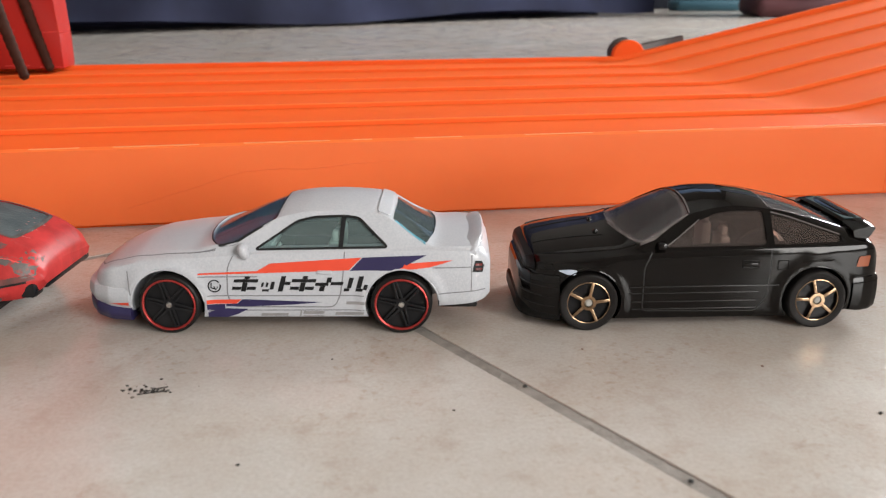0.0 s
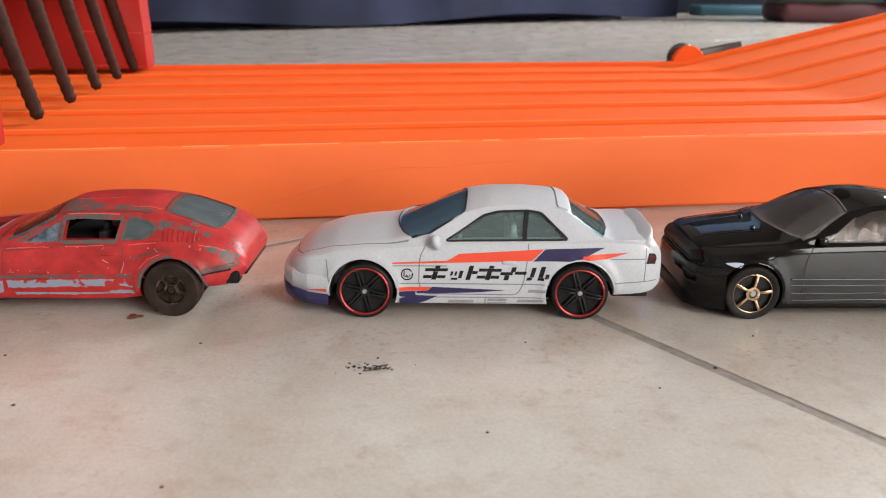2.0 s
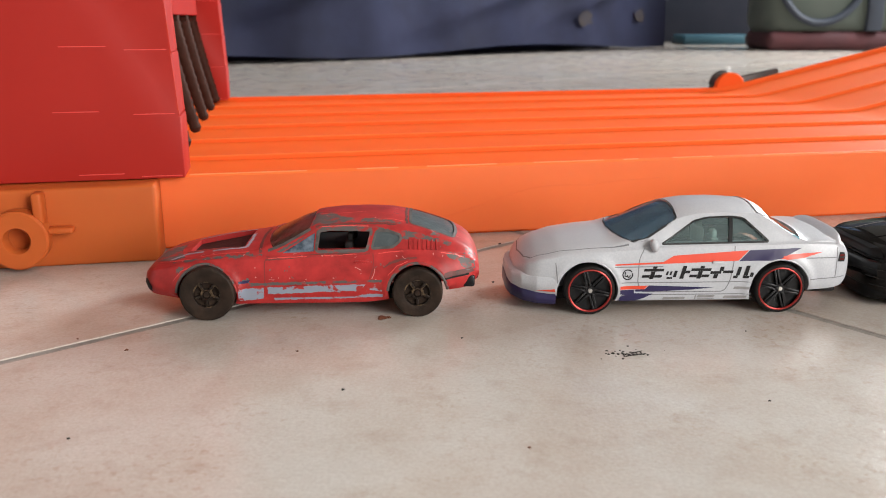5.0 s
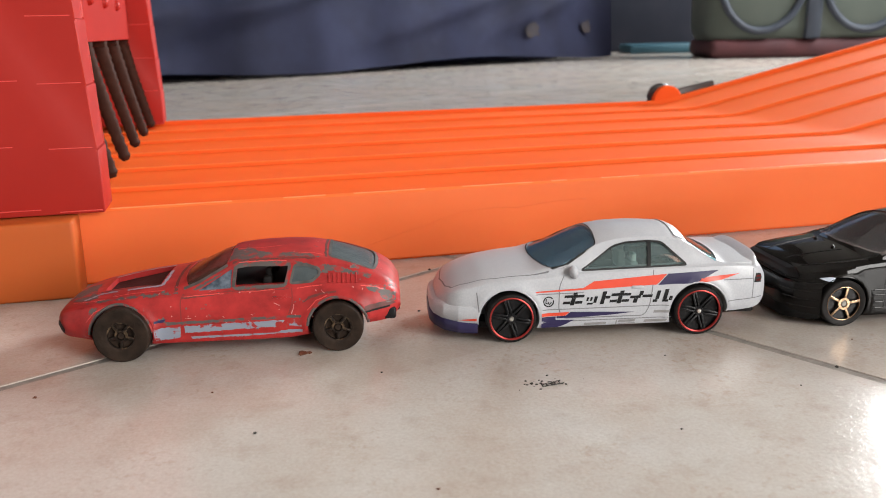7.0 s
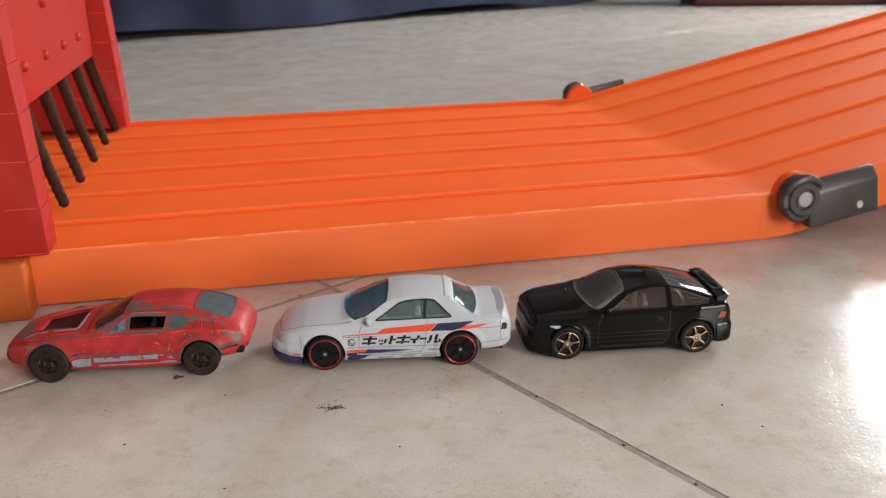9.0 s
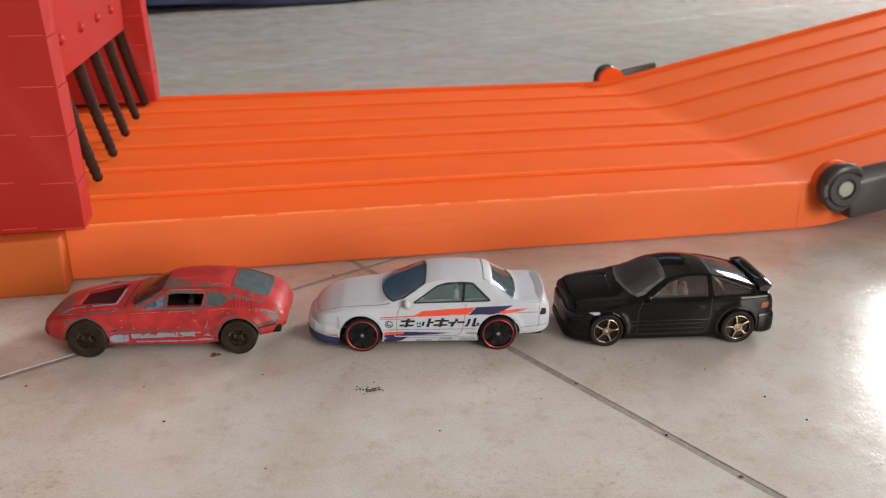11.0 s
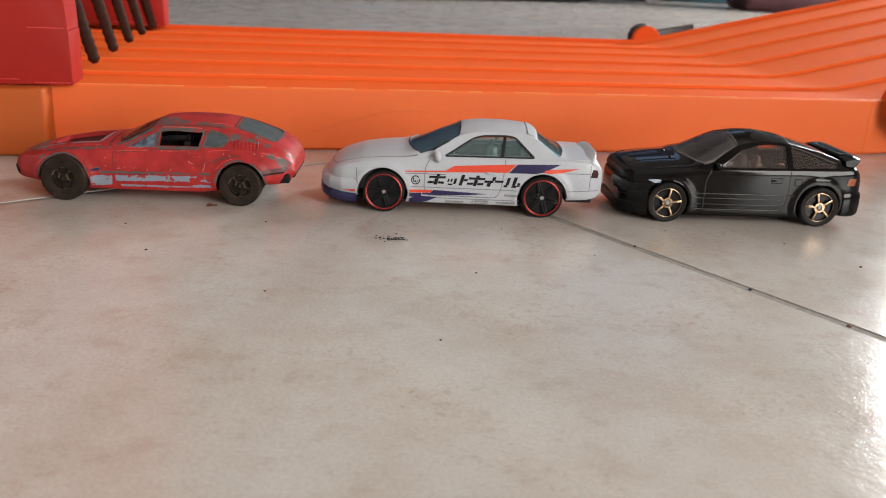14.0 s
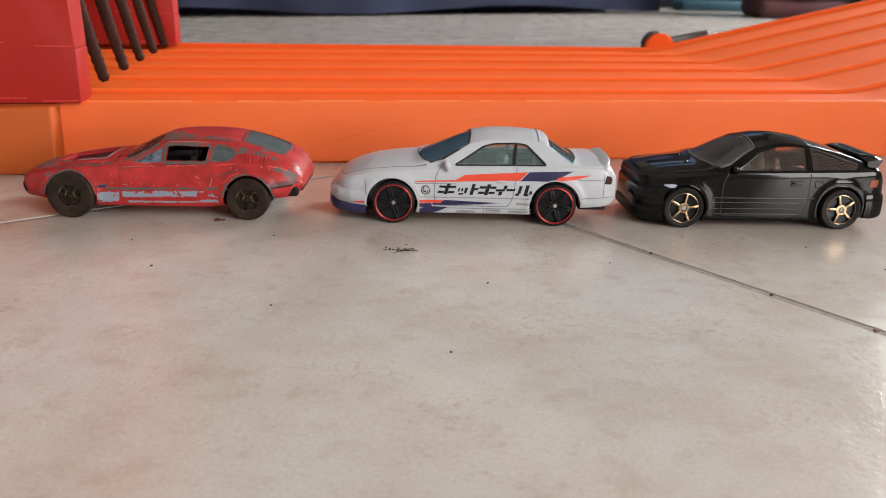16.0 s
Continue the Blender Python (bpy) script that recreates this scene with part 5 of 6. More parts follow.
    # Pale ink paints the corner lamp together with its bluish glint.
    decal("side_lamp", car, s, rounded([(-6.4, 11.0), (-4.2, 11.35), (-2.9, 11.2), (-3.3, 10.3), (-4.8, 10.4)], 0.4), M_LAMP, 0.05, "corner lamp with a pale blue glint painted on")
    decal("tail_lamp", car, s, rounded([(47.0, 11.0), (49.4, 11.0), (49.6, 13.0), (47.4, 12.9)], 0.3), M_AMBER, 0.12, "brown-red tail lamp")
    # front bumper standing out below the bonnet edge
    fb = Shell([-12.6, -12.2, -11.0, -8.8, -6.1], zb=[2.6, 2.2, 2.0, 2.0, 2.0], zs=[9.0, 9.7, 10.0, 10.1, 10.2], ws=[7.6, 9.4, 11.6, 13.4, 14.3], wm=[8.0, 9.8, 12.0, 13.8, 14.65], wh=[7.4, 9.2, 11.4, 13.2, 14.2],
               wt=[6.6, 8.4, 10.4, 12.0, 12.6], zt=[9.4, 10.1, 10.4, 10.5, 10.6], cr=[0.2] * 5)
    part("front_bumper", fb.solid(40), M_BLACK, car)
    # Dark matt grille face, laid over the nose to stand for its shaded recess.
    face = Shell([-11.75, -11.5, -10.9, -10.2], zb=[10.3, 10.2, 10.2, 10.2], zs=[11.6, 11.9, 12.0, 12.1], ws=[8.9, 9.8, 10.9, 11.9], wm=[9.1, 10.0, 11.1, 12.1], wh=[8.8, 9.6, 10.7, 11.6],
                 wt=[7.8, 8.6, 9.4, 9.9], zt=[12.2, 12.6, 12.8, 13.0], cr=[0.2] * 4)
    part("grille_panel", face.solid(20), M_BLACKMATT, car, "dark matt grille panel standing for the shaded recess")
    # bumper creases
    for pts in ([(-12.5, 8.3), (-6.4, 8.0)], [(-12.3, 6.6), (-6.6, 6.2)], [(-11.8, 4.8), (-6.8, 4.5)], [(47.0, 9.4), (50.6, 9.2)], [(47.0, 6.3), (50.8, 6.2)]):
        bm = bmesh.new()
        tube(bm, [(x * 0.001, -((fb if x < 0 else s).side_y(x, z) + 0.02) * 0.001, z * 0.001) for x, z in [(pts[0][0] + (pts[1][0] - pts[0][0]) * t, pts[0][1] + (pts[1][1] - pts[0][1]) * t) for t in np.linspace(0, 1, 14)]], 0.00014, 6)
        part("bumper_crease", bm, M_BLACKTRIM, car)
    hood = [(-10.6, 9.4), (-8, 10.8), (-2, 12.2), (4, 12.6), (7.6, 12.7)]
    for sg in (-1, 1):
        bm = bmesh.new()
        tube(bm, [(a * 0.001, sg * b * 0.001, (s.top_z(a, b) + 0.02) * 0.001) for a, b in soft_line(hood)], 0.00016, 6)
        part("hood_crease", bm, M_BLACKTRIM, car)
    for y0 in (-5.6, 5.6):
        bm = bmesh.new()
        tube(bm, [(x * 0.001, y * 0.001, (s.top_z(x, y) + 0.01) * 0.001) for x, y in [(-9.6 + 1.4 * k, y0 * (0.8 + 0.03 * k)) for k in range(10)]], 0.00013, 6)
        part("hood_rib", bm, M_BLACKTRIM, car)
    # headlamp frame on the near corner
    for pts in ([(-9.9, 10.7), (-6.9, 10.9), (-7.2, 12.0), (-9.7, 11.8), (-9.9, 10.7)], [(-8.6, 10.8), (-8.5, 11.9)]):
        bm = bmesh.new()
        tube(bm, [(x * 0.001, -(s.side_y(x, z) + 0.03) * 0.001, z * 0.001) for x, z in pts], 0.00014, 6)
        part("headlamp_frame", bm, M_BLACKTRIM, car)
    # splitter and rear valance
    chin = Shell([-12.9, -12.4, -11.0, -8.8, -5.8], zb=[2.0, 1.6, 1.5, 1.5, 1.5], zs=[4.3, 4.4, 4.5, 4.5, 4.5], ws=[8.0, 9.8, 11.8, 13.3, 14.2], wm=[8.2, 10.0, 12.0, 13.5, 14.4], wh=[7.6, 9.4, 11.4, 12.9, 13.9],
                 wt=[5, 7, 8, 9, 10], zt=[4.4, 4.5, 4.6, 4.6, 4.6], cr=[0.05] * 5)
    part("front_lip", chin.solid(30), M_BLACKMATT, car)
    tailb = Shell([46.8, 48.5, 50.5, 51.8, 52.2], zb=[2.6, 2.4, 2.6, 3.0, 4.0], zs=[9.2, 9.3, 9.3, 9.2, 8.2], ws=[14.2, 14.1, 13.8, 13.2, 12.4], wm=[14.6, 14.5, 14.1, 13.5, 12.6], wh=[14.1, 14.0, 13.6, 13.0, 12.2],
                  wt=[10, 10, 10, 10, 9], zt=[9.4, 9.5, 9.5, 9.4, 8.4], cr=[0.05] * 5)
    part("rear_bumper", tailb.solid(24), M_BLACK, car)
    for x in (-0.9, 40.1):
        arch(car, s, x, 5.2, 6.02, M_BLACK, tr=0.2)
    return car


# -- red sports car --
def red_coupe(m):
    spots = [(0.0255, -0.0070, 0.0205, 0.0030), (0.0550, -0.0085, 0.0120, 0.0026), (0.0080, -0.0115, 0.0140, 0.0012), (0.0420, -0.0105, 0.0172, 0.0014), (0.0480, -0.0090, 0.0165, 0.0012), (-0.0060, -0.0128, 0.0104, 0.0014), (0.0080, -0.0138, 0.0078, 0.0012)]
    paint = worn_paint("worn_red_paint", (0.47, 0.033, 0.032), (0.14, 0.128, 0.123), spots, 0.60, 0.40)
    car = thing("toy_car", "worn red die-cast toy sports coupe with chipped paint", "toy car", "toy cars in a row", m)
    xs = [-14.9, -14.3, -12.2, -8, -3, 2, 8, 11, 15, 19, 23, 28, 34, 39, 44, 49, 52.5, 55.0, 56.9, 57.8]
    s = Shell(xs, ((-0.4, 5.3, 6.35), (44.4, 5.3, 6.35)), 0.6,
              zb=[5.4, 4.9, 4.6, 4.3, 3.4, 2.8, 2.7, 2.7, 2.7, 2.7, 2.7, 2.7, 2.8, 3.5, 4.3, 5.3, 5.4, 5.6, 6.4, 7.8],
              zs=[8.2, 9.2, 10.1, 11.1, 11.9, 12.6, 13.0, 13.1, 13.3, 13.5, 13.6, 13.8, 14.1, 14.5, 14.7, 14.4, 13.8, 12.9, 11.8, 10.0],
              ws=[7.6, 9.6, 11.6, 13.1, 13.7, 13.6, 13.4, 13.3, 13.3, 13.3, 13.3, 13.3, 13.3, 13.4, 13.6, 13.5, 12.9, 12.2, 11.2, 10.0],
              wm=[8.2, 10.2, 12.2, 13.6, 14.3, 14.2, 13.9, 13.8, 13.8, 13.8, 13.8, 13.8, 13.8, 14.0, 14.3, 14.1, 13.4, 12.6, 11.6, 10.4],
              wh=[7.4, 9.4, 11.2, 12.3, 12.9, 12.9, 12.8, 12.7, 12.6, 12.5, 12.5, 12.4, 12.4, 12.3, 12.2, 12.0, 11.6, 11.1, 10.5, 9.4],
              wt=[6.6, 8.2, 9.4, 10.1, 10.5, 10.8, 10.9, 10.8, 9.9, 9.1, 8.8, 8.7, 8.7, 8.7, 8.8, 9.0, 9.0, 8.8, 8.2, 7.2],
              zt=[8.9, 10.0, 11.0, 12.15, 13.2, 14.0, 14.6, 15.1, 17.1, 19.1, 20.4, 20.9, 21.0, 20.7, 19.6, 17.8, 16.2, 14.7, 13.1, 11.0],
              cr=[0.4, 0.5, 0.6, 0.7, 0.8, 0.8, 0.8, 0.8, 1.2, 1.4, 1.5, 1.5, 1.5, 1.4, 1.1, 0.9, 0.7, 0.5, 0.4, 0.4])
    vent = rounded([(15.6, 13.65), (22.6, 17.6), (22.4, 13.95)], 0.25)
    win = rounded([(23.0, 14.0), (23.5, 17.9), (26, 18.2), (34.6, 18.1), (33.6, 14.2)], 0.5)
    quarter = rounded([(34.7, 14.5), (35.7, 18.0), (38.5, 17.9), (41.0, 17.0), (40.8, 15.9), (39.2, 14.75)], 0.6)
    screen = rounded([(11.6, 0), (12.2, 6.5), (13.4, 11.0), (15.0, 10.7), (21.4, 8.9), (21.9, 4), (22.0, 0), (21.9, -4), (21.4, -8.9), (15.0, -10.7), (13.4, -11.0), (12.2, -6.5)], 0.7)
    rear = rounded([(43.0, 7.7), (52.2, 8.1), (53.0, 3), (53.0, -3), (52.2, -8.1), (43.0, -7.7)], 1.2)
    scoop = rounded([(-5.5, 5.2), (7.0, 7.6), (7.0, -7.6), (-5.5, -5.2)], 0.6)
    ztop = [s.top_z(x, 0) for x in (-5.5, 7.0)]
    scoop_bm = prism(scoop, 0, 1, lambda a, b, l: (a * 0.001, b * 0.001, (20 if l else ztop[0] - 1.3 + (a + 5.5) / 12.5 * (ztop[1] - ztop[0])) * 0.001))
    me = cut(s.solid(), [s.hollow(14.5, 51.7, 7.0), side_prism(vent, -20, 20), side_prism(win, -20, 20), side_prism(quarter, -20, 20), plan_prism(screen, 13.9, 30), plan_prism(rear, 14.2, 30), scoop_bm, *wells(6.35, 5.3, (-0.4, 44.4), 13.7)])
    part("body", me, paint, car, "chipped red paint over bare grey metal")
    part("windscreen", patch(grown(screen, 0.3), s.on_top(-0.25), 1.0, 0.3), M_SMOKE, car, "scratched smoke-grey windscreen", 40)
    part("rear_window", patch(grown(rear, 0.35), s.on_top(-0.2), 1.0, 0.3), M_REARGREY, car, "scuffed dark grey rear window", 40)
    rim = rear + rear[:2]
    part("rear_window_frame", patch(stroke(rim, 0.65), s.on_top(0.06), 0.9), M_BARE, car, "rubbed bare metal frame", smooth=0)
    part("door_window_frame", patch(ragged(stroke(grown(win, 0.12) + grown(win, 0.12)[:2], 0.62), 0.07, 5), s.on_side(0.05), 0.8), M_HALFBARE, car, "rubbed grey window surround", smooth=0)
    for poly in (quarter,):
        part("quarter_window_frame", patch(stroke(poly + poly[:2], 0.5), s.on_side(0.06), 0.9), M_BARE, car, smooth=0)
    pane_side("vent_window", car, s, vent, M_SCRATCHED, "scratched grey vent window", 0.2)
    pane_side("quarter_window", car, s, quarter, M_REARGREY, "scuffed grey quarter window", 0.2)
    part("vent_post", patch(stroke([(22.8, 14.2), (23.2, 18.0)], 0.55), s.on_side(0.06), 0.8), M_BARE, car, smooth=0)
    part("screen_frame", patch(stroke([(12.6, -11.4), (16.0, -10.7), (21.6, -9.1)], 0.5), s.on_top(0.05), 0.8), M_BARE, car, smooth=0)
    cabin(car, 14.0, 7.0, M_INTERIOR)
    part("cabin_tub", box(0.0185, -0.0092, 0.0069, 0.0415, 0.0092, 0.0132, 0.0006), M_INTERIOR, car, "dark brown moulded cabin tub")
    underside(car, -7, 49, 10.5, 2.8, M_INTERIOR)
    four_wheels(car, 44.4, (15.9, 15.0), (5.8, 5.4), "worn")
    part("grille", box(-0.0152, -0.0062, 0.0056, -0.0138, 0.0062, 0.0084, 0.0006), M_INTERIOR, car, "dark recessed nose grille")
    part("hood_panel", patch(grown(scoop, 0.05), lambda x, y, d: (x, y, ztop[0] - 1.2 + (x + 5.5) / 12.5 * (ztop[1] - ztop[0]) - d), 2.0, 0.2), M_DARKRED, car, "sunken dark red bonnet panel", 0)
    # lower silver band, rubbed grey line, navy scrap
    for k, poly in enumerate(([(6.5, 3.8), (6.4, 6.4), (11.7, 6.6), (11.6, 4.2), (9.0, 3.8)], [(12.5, 5.2), (12.5, 6.7), (33.4, 7.2), (32.0, 5.7), (24.0, 5.5), (16.0, 5.2)], [(14.0, 3.7), (13.6, 4.35), (31.5, 4.6), (33.6, 4.9), (36.9, 5.0), (36.9, 4.2), (28.0, 4.0)], [(34.2, 5.9), (34.6, 7.2), (36.9, 7.3), (36.9, 5.6)])):
        decal("silver_band", car, s, ragged(poly, 0.16, 60 + k, 0.25), M_SILVER, 0.04, "chipped silver sill stripe")
    decal("rubbed_line", car, s, ragged([(6.4, 6.9), (6.6, 7.8), (11.6, 7.7), (36.8, 8.2), (36.8, 7.6), (11.6, 7.1)], 0.14, 77), M_HALFBARE, 0.05)
    decal("navy_scrap", car, s, [(6.5, 7.6), (6.5, 8.1), (9.0, 8.4), (8.3, 7.7)], M_NAVY, 0.06)
    sill = [(12.2, 6.6), (12.2, 5.0), (13.0, 4.5), (31.5, 4.6), (33.2, 6.4), (33.8, 7.6)]
    strip("sill_line", car, s, sill, paint, 0.42, 0.09)
    strip("door_gap", car, s, [(12.6, 13.2), (12.0, 12.0), (12.0, 6.8)], M_SEAM, 0.26, 0.04)
    strip("door_rear_gap", car, s, [(35.0, 13.9), (35.2, 11.0), (34.2, 8.4)], M_SEAM, 0.28, 0.04)
    bm = bmesh.new()
    add_box(bm, 31.0, -(s.side_y(32, 12) + 0.3), 11.7, 34.0, -s.side_y(32, 12) + 0.2, 12.2, 0.2, 2, Matrix.Scale(0.001, 4))
    part("door_handle", bm, paint, car)
    for k in range(7):
        x = 42.8 + k * 0.95
        bm = bmesh.new()
        z0 = 14.6 - 0.05 * k
        tube(bm, [(x * 0.001, -(s.side_y(x, z) + 0.02) * 0.001, z * 0.001) for z in np.linspace(z0 - 0.2, z0 + 1.6, 6)], 0.00022, 6)
        part("louvre", bm, paint, car)
    bm = bmesh.new()
    add_box(bm, 52.4, -12.4, 5.8, 56.8, -8.6, 8.5, 0.6, 2, Matrix.Scale(0.001, 4))
    add_box(bm, 52.4, 8.6, 5.8, 56.8, 12.4, 8.5, 0.6, 2, Matrix.Scale(0.001, 4))
    add_box(bm, 55.8, -9, 6.6, 57.7, 9, 8.4, 0.5, 2, Matrix.Scale(0.001, 4))
    part("rear_bumper", bm, M_RIMBLACK, car, "black plastic rear bumper")
    strip("tail_line", car, s, [(50.2, 8.3), (55.5, 8.9)], M_INTERIOR, 0.4, 0.05)
    # grime along the cowl, the roof edges, the tail and round the nose
    for k, (pts, w) in enumerate((([(11.0, -11.6), (10.6, -6.0), (10.5, 0.0), (10.6, 6.0)], 0.7), ([(42.2, -8.0), (42.0, 0.0), (42.2, 8.0)], 0.5), ([(22.6, -8.9), (30.0, -8.75), (40.0, -8.7)], 0.5), ([(-6.2, -5.8), (0.0, -6.9), (7.4, -8.0)], 0.4))):
        part("grime", patch(ragged(stroke(soft_line(pts), w), 0.14, 80 + k), s.on_top(0.035), 0.8), M_GRIME, car, "dark grime in the seam", smooth=0)
    for k, poly in enumerate(([(49.9, 8.6), (50.2, 9.6), (55.8, 10.2), (56.8, 9.3), (55.6, 9.0)], [(12.2, 12.3), (12.2, 12.9), (22.0, 13.5), (34.4, 13.9), (34.4, 13.5), (22.0, 13.1)], [(37.0, 10.6), (38.4, 11.9), (41.0, 12.7), (44.4, 13.0), (44.4, 12.7), (41.2, 12.3), (38.9, 11.5)])):
        decal("grime", car, s, ragged(poly, 0.12, 90 + k, 0.25), M_GRIME, 0.035, "dark grime in the seam")
    decal("grille_corner", car, s, ragged([(-14.7, 6.2), (-14.75, 7.6), (-13.6, 8.0), (-12.4, 6.6), (-12.6, 5.3), (-14.0, 5.6)], 0.1, 95, 0.25), M_INTERIOR, 0.22, "dark dirty corner of the nose", 0.4)
    # rubbed edges: roof corner, roof gutter, bonnet sides and nose, tail corner
    for k, poly in enumerate(([(21.9, -8.2), (22.2, -1.5), (25.0, -2.2), (28.0, -6.0), (31.5, -6.4), (30.0, -8.0), (26.0, -8.6)], [(32.0, -8.4), (33.0, -6.9), (38.5, -7.2), (41.0, -8.4)],
                              [(-13.2, -1.0), (-12.6, -6.0), (-9.0, -9.2), (-5.8, -8.6), (-7.6, -4.0), (-8.0, 2.0), (-12.0, 3.0)], [(-9.0, -10.2), (-2.0, -11.0), (5.0, -11.6), (11.0, -11.9), (11.0, -12.2), (2.0, -12.1), (-5.0, -11.6)])):
        part("rubbed_patch", patch(ragged(poly, 0.55, k), s.on_top(0.025), 0.8), M_HALFBARE, car, "paint rubbed down to grey metal", smooth=40)
    for k, poly in enumerate(([(50.6, 13.0), (51.8, 13.7), (54.8, 13.0), (56.9, 11.2), (56.8, 9.6), (54.6, 9.8), (53.4, 11.6)], [(14.6, 13.9), (22.8, 18.3), (23.6, 18.9), (26.0, 19.0), (26.0, 18.5), (23.0, 18.1), (15.4, 13.7)], [(40.8, 17.0), (41.6, 17.9), (46.0, 17.0), (52.0, 15.2), (51.6, 14.7), (45.0, 16.4)], [(26.0, 18.45), (26.0, 19.0), (35.0, 18.9), (41.5, 17.6), (41.4, 17.2), (35.0, 18.4)])):
        part("rubbed_patch", patch(ragged(poly, 0.3, 20 + k), s.on_side(0.03), 0.7), M_HALFBARE, car, "paint rubbed down to grey metal", smooth=40)
    for k, pts in enumerate(([(-9.0, -8.6), (-5.6, -7.0), (-2.0, -7.6)], [(0.0, -8.0), (4.0, -8.3), (7.6, -8.4)], [(7.6, -8.2), (7.7, -4.0), (7.6, 2.0)], [(-6.0, 5.8), (0.0, 7.0), (7.0, 8.2)])):
        part("chipped_edge", patch(ragged(stroke(pts, 0.75), 0.28, 40 + k), s.on_top(0.05), 0.8), M_SILVER, car, "chipped pale edge of the bonnet opening", smooth=0)
    for x in (-0.4, 44.4):
        arch(car, s, x, 5.3, 6.42, M_HALFBARE, 5, 175, 0.36)
    # pale scratches and small chips over roof, bonnet and flanks
    rng3 = random.Random(31)
    marks = bmesh.new()
    for k in range(64):
        top = k % 2
        if top:
            x, y = rng3.choice(((rng3.uniform(23, 42), rng3.uniform(-8.2, 6)), (rng3.uniform(-11, 11), rng3.uniform(-12, -8.4)), (rng3.uniform(51, 55), rng3.uniform(-7, 3))))
        else:
            x, y = rng3.uniform(7, 54), rng3.choice((rng3.uniform(7.2, 13.5), rng3.gauss(8.3, 0.35), rng3.gauss(8.3, 0.35), rng3.gauss(13.2, 0.25), rng3.gauss(13.2, 0.25)))
        ang, ln = rng3.gauss(0.1, 0.5), rng3.choice((0.2, 0.25, 0.3, 0.5, 1.3)) * rng3.uniform(0.6, 1.1)
        pts = [(x + t * ln * math.cos(ang), y + t * ln * math.sin(ang) + 0.08 * math.sin(5 * t + k)) for t in (0.0, 0.5, 1.0)]
        bit = patch(stroke(pts, rng3.uniform(0.06, 0.14) if ln > 0.4 else rng3.uniform(0.12, 0.26)), s.on_top(0.045) if top else s.on_side(0.045), 1.2)
        me = bpy.data.meshes.new("bit")
        bit.to_mesh(me), bit.free()
        marks.from_mesh(me)
        bpy.data.meshes.remove(me)
    part("scratches", marks, M_PINK, car, "pale pinkish scratches in the paint", smooth=0)
    for pts in ([(35.4, 10.5), (35.2, 9.4), (34.7, 8.4)], [(12.5, 5.0), (13.2, 4.4), (31.0, 4.5)]):
        strip("rubbed_seam", car, s, pts, M_PINK, 0.14, 0.06)
    # pale lines painting the highlights on worn crests: shoulder line, arches, roof edge, bonnet sides
    for k, (pts, w) in enumerate((([(12.8, 12.75), (17.0, 13.0), (21.0, 13.1)], 0.16), ([(24.5, 13.25), (28.0, 13.35), (31.5, 13.5)], 0.13), ([(36.2, 13.6), (38.5, 13.9), (41.5, 14.1)], 0.18), ([(38.2, 9.2), (40.0, 11.2), (42.4, 12.2)], 0.16), ([(-7.2, 8.4), (-5.6, 10.4), (-3.2, 11.4)], 0.16), ([(24.0, 18.75), (29.0, 18.95), (34.0, 18.8)], 0.16), ([(49.5, 13.6), (52.5, 13.1), (54.6, 12.2)], 0.2))):
        decal("crest_highlight", car, s, ragged(stroke(pts, w), 0.09, 120 + k, 0.15), M_REDLINE, 0.05, "pale highlight painted along the worn crest")
    for k, pts in enumerate(([(-11.4, -8.0), (-8.0, -9.9), (-4.0, -10.6)], [(-2.0, -10.2), (3.0, -10.6), (8.4, -11.0)], [(23.0, -3.0), (28.0, -4.2), (33.0, -3.4)], [(36.0, -7.4), (39.0, -7.0), (41.6, -7.2)])):
        part("crest_highlight", patch(ragged(stroke(pts, 0.2), 0.12, 140 + k, 0.15), s.on_top(0.045), 0.8), M_REDLINE, car, "pale highlight painted along the worn crest", smooth=0)
    return car


white_coupe(pose(0.0, 0.0137, 0))
black_hatch(pose(0.0743, 0.0152, 0, 0, 0, 2.6) )
red_coupe(pose(-0.0813, 0.0138, 0))


# ---- dirt on the floor ----
def crumb(name, x, y, r, mat, flat=0.5, seed=0, label="", category="crumb", group="crumbs on the tiles"):
    rng = random.Random(seed)
    bm = bmesh.new()
    bmesh.ops.create_icosphere(bm, subdivisions=2, radius=1)
    for v in bm.verts:
        k = 1 + 0.55 * noise.noise(v.co * 1.7 + Vector((seed * 3.1, 0, 0)))
        v.co = Vector((v.co.x * r * k * rng.uniform(0.9, 1.1), v.co.y * r * k, max(v.co.z * r * flat * k, -r * flat * 0.6)))
    low = min(v.co.z for v in bm.verts)
    for v in bm.verts:
        v.co.z -= low
    ob = part(name, bm, mat, None, smooth=0)
    ob.location = (x, y, 0)
    ob.rotation_euler = (0, 0, rng.uniform(0, 6))
    return tagged(ob, label or "small black crumb lying on the tile", category, group)


rng = random.Random(5)
for k in range(22):
    a = rng.uniform(0, 6.28)
    dx, dy = rng.gauss(0, 0.0034), rng.gauss(0, 0.0014)
    crumb("crumb", 0.002 + dx, -0.0234 + dy, rng.uniform(0.00008, 0.00024), M_CRUMB, 0.5, 10 + k)
for k in range(5):
    crumb("crumb", -0.0005 + 0.0009 * k, -0.0236 + 0.0004 * (k % 2), rng.uniform(0.00020, 0.00034), M_CRUMB, 0.45, 60 + k)
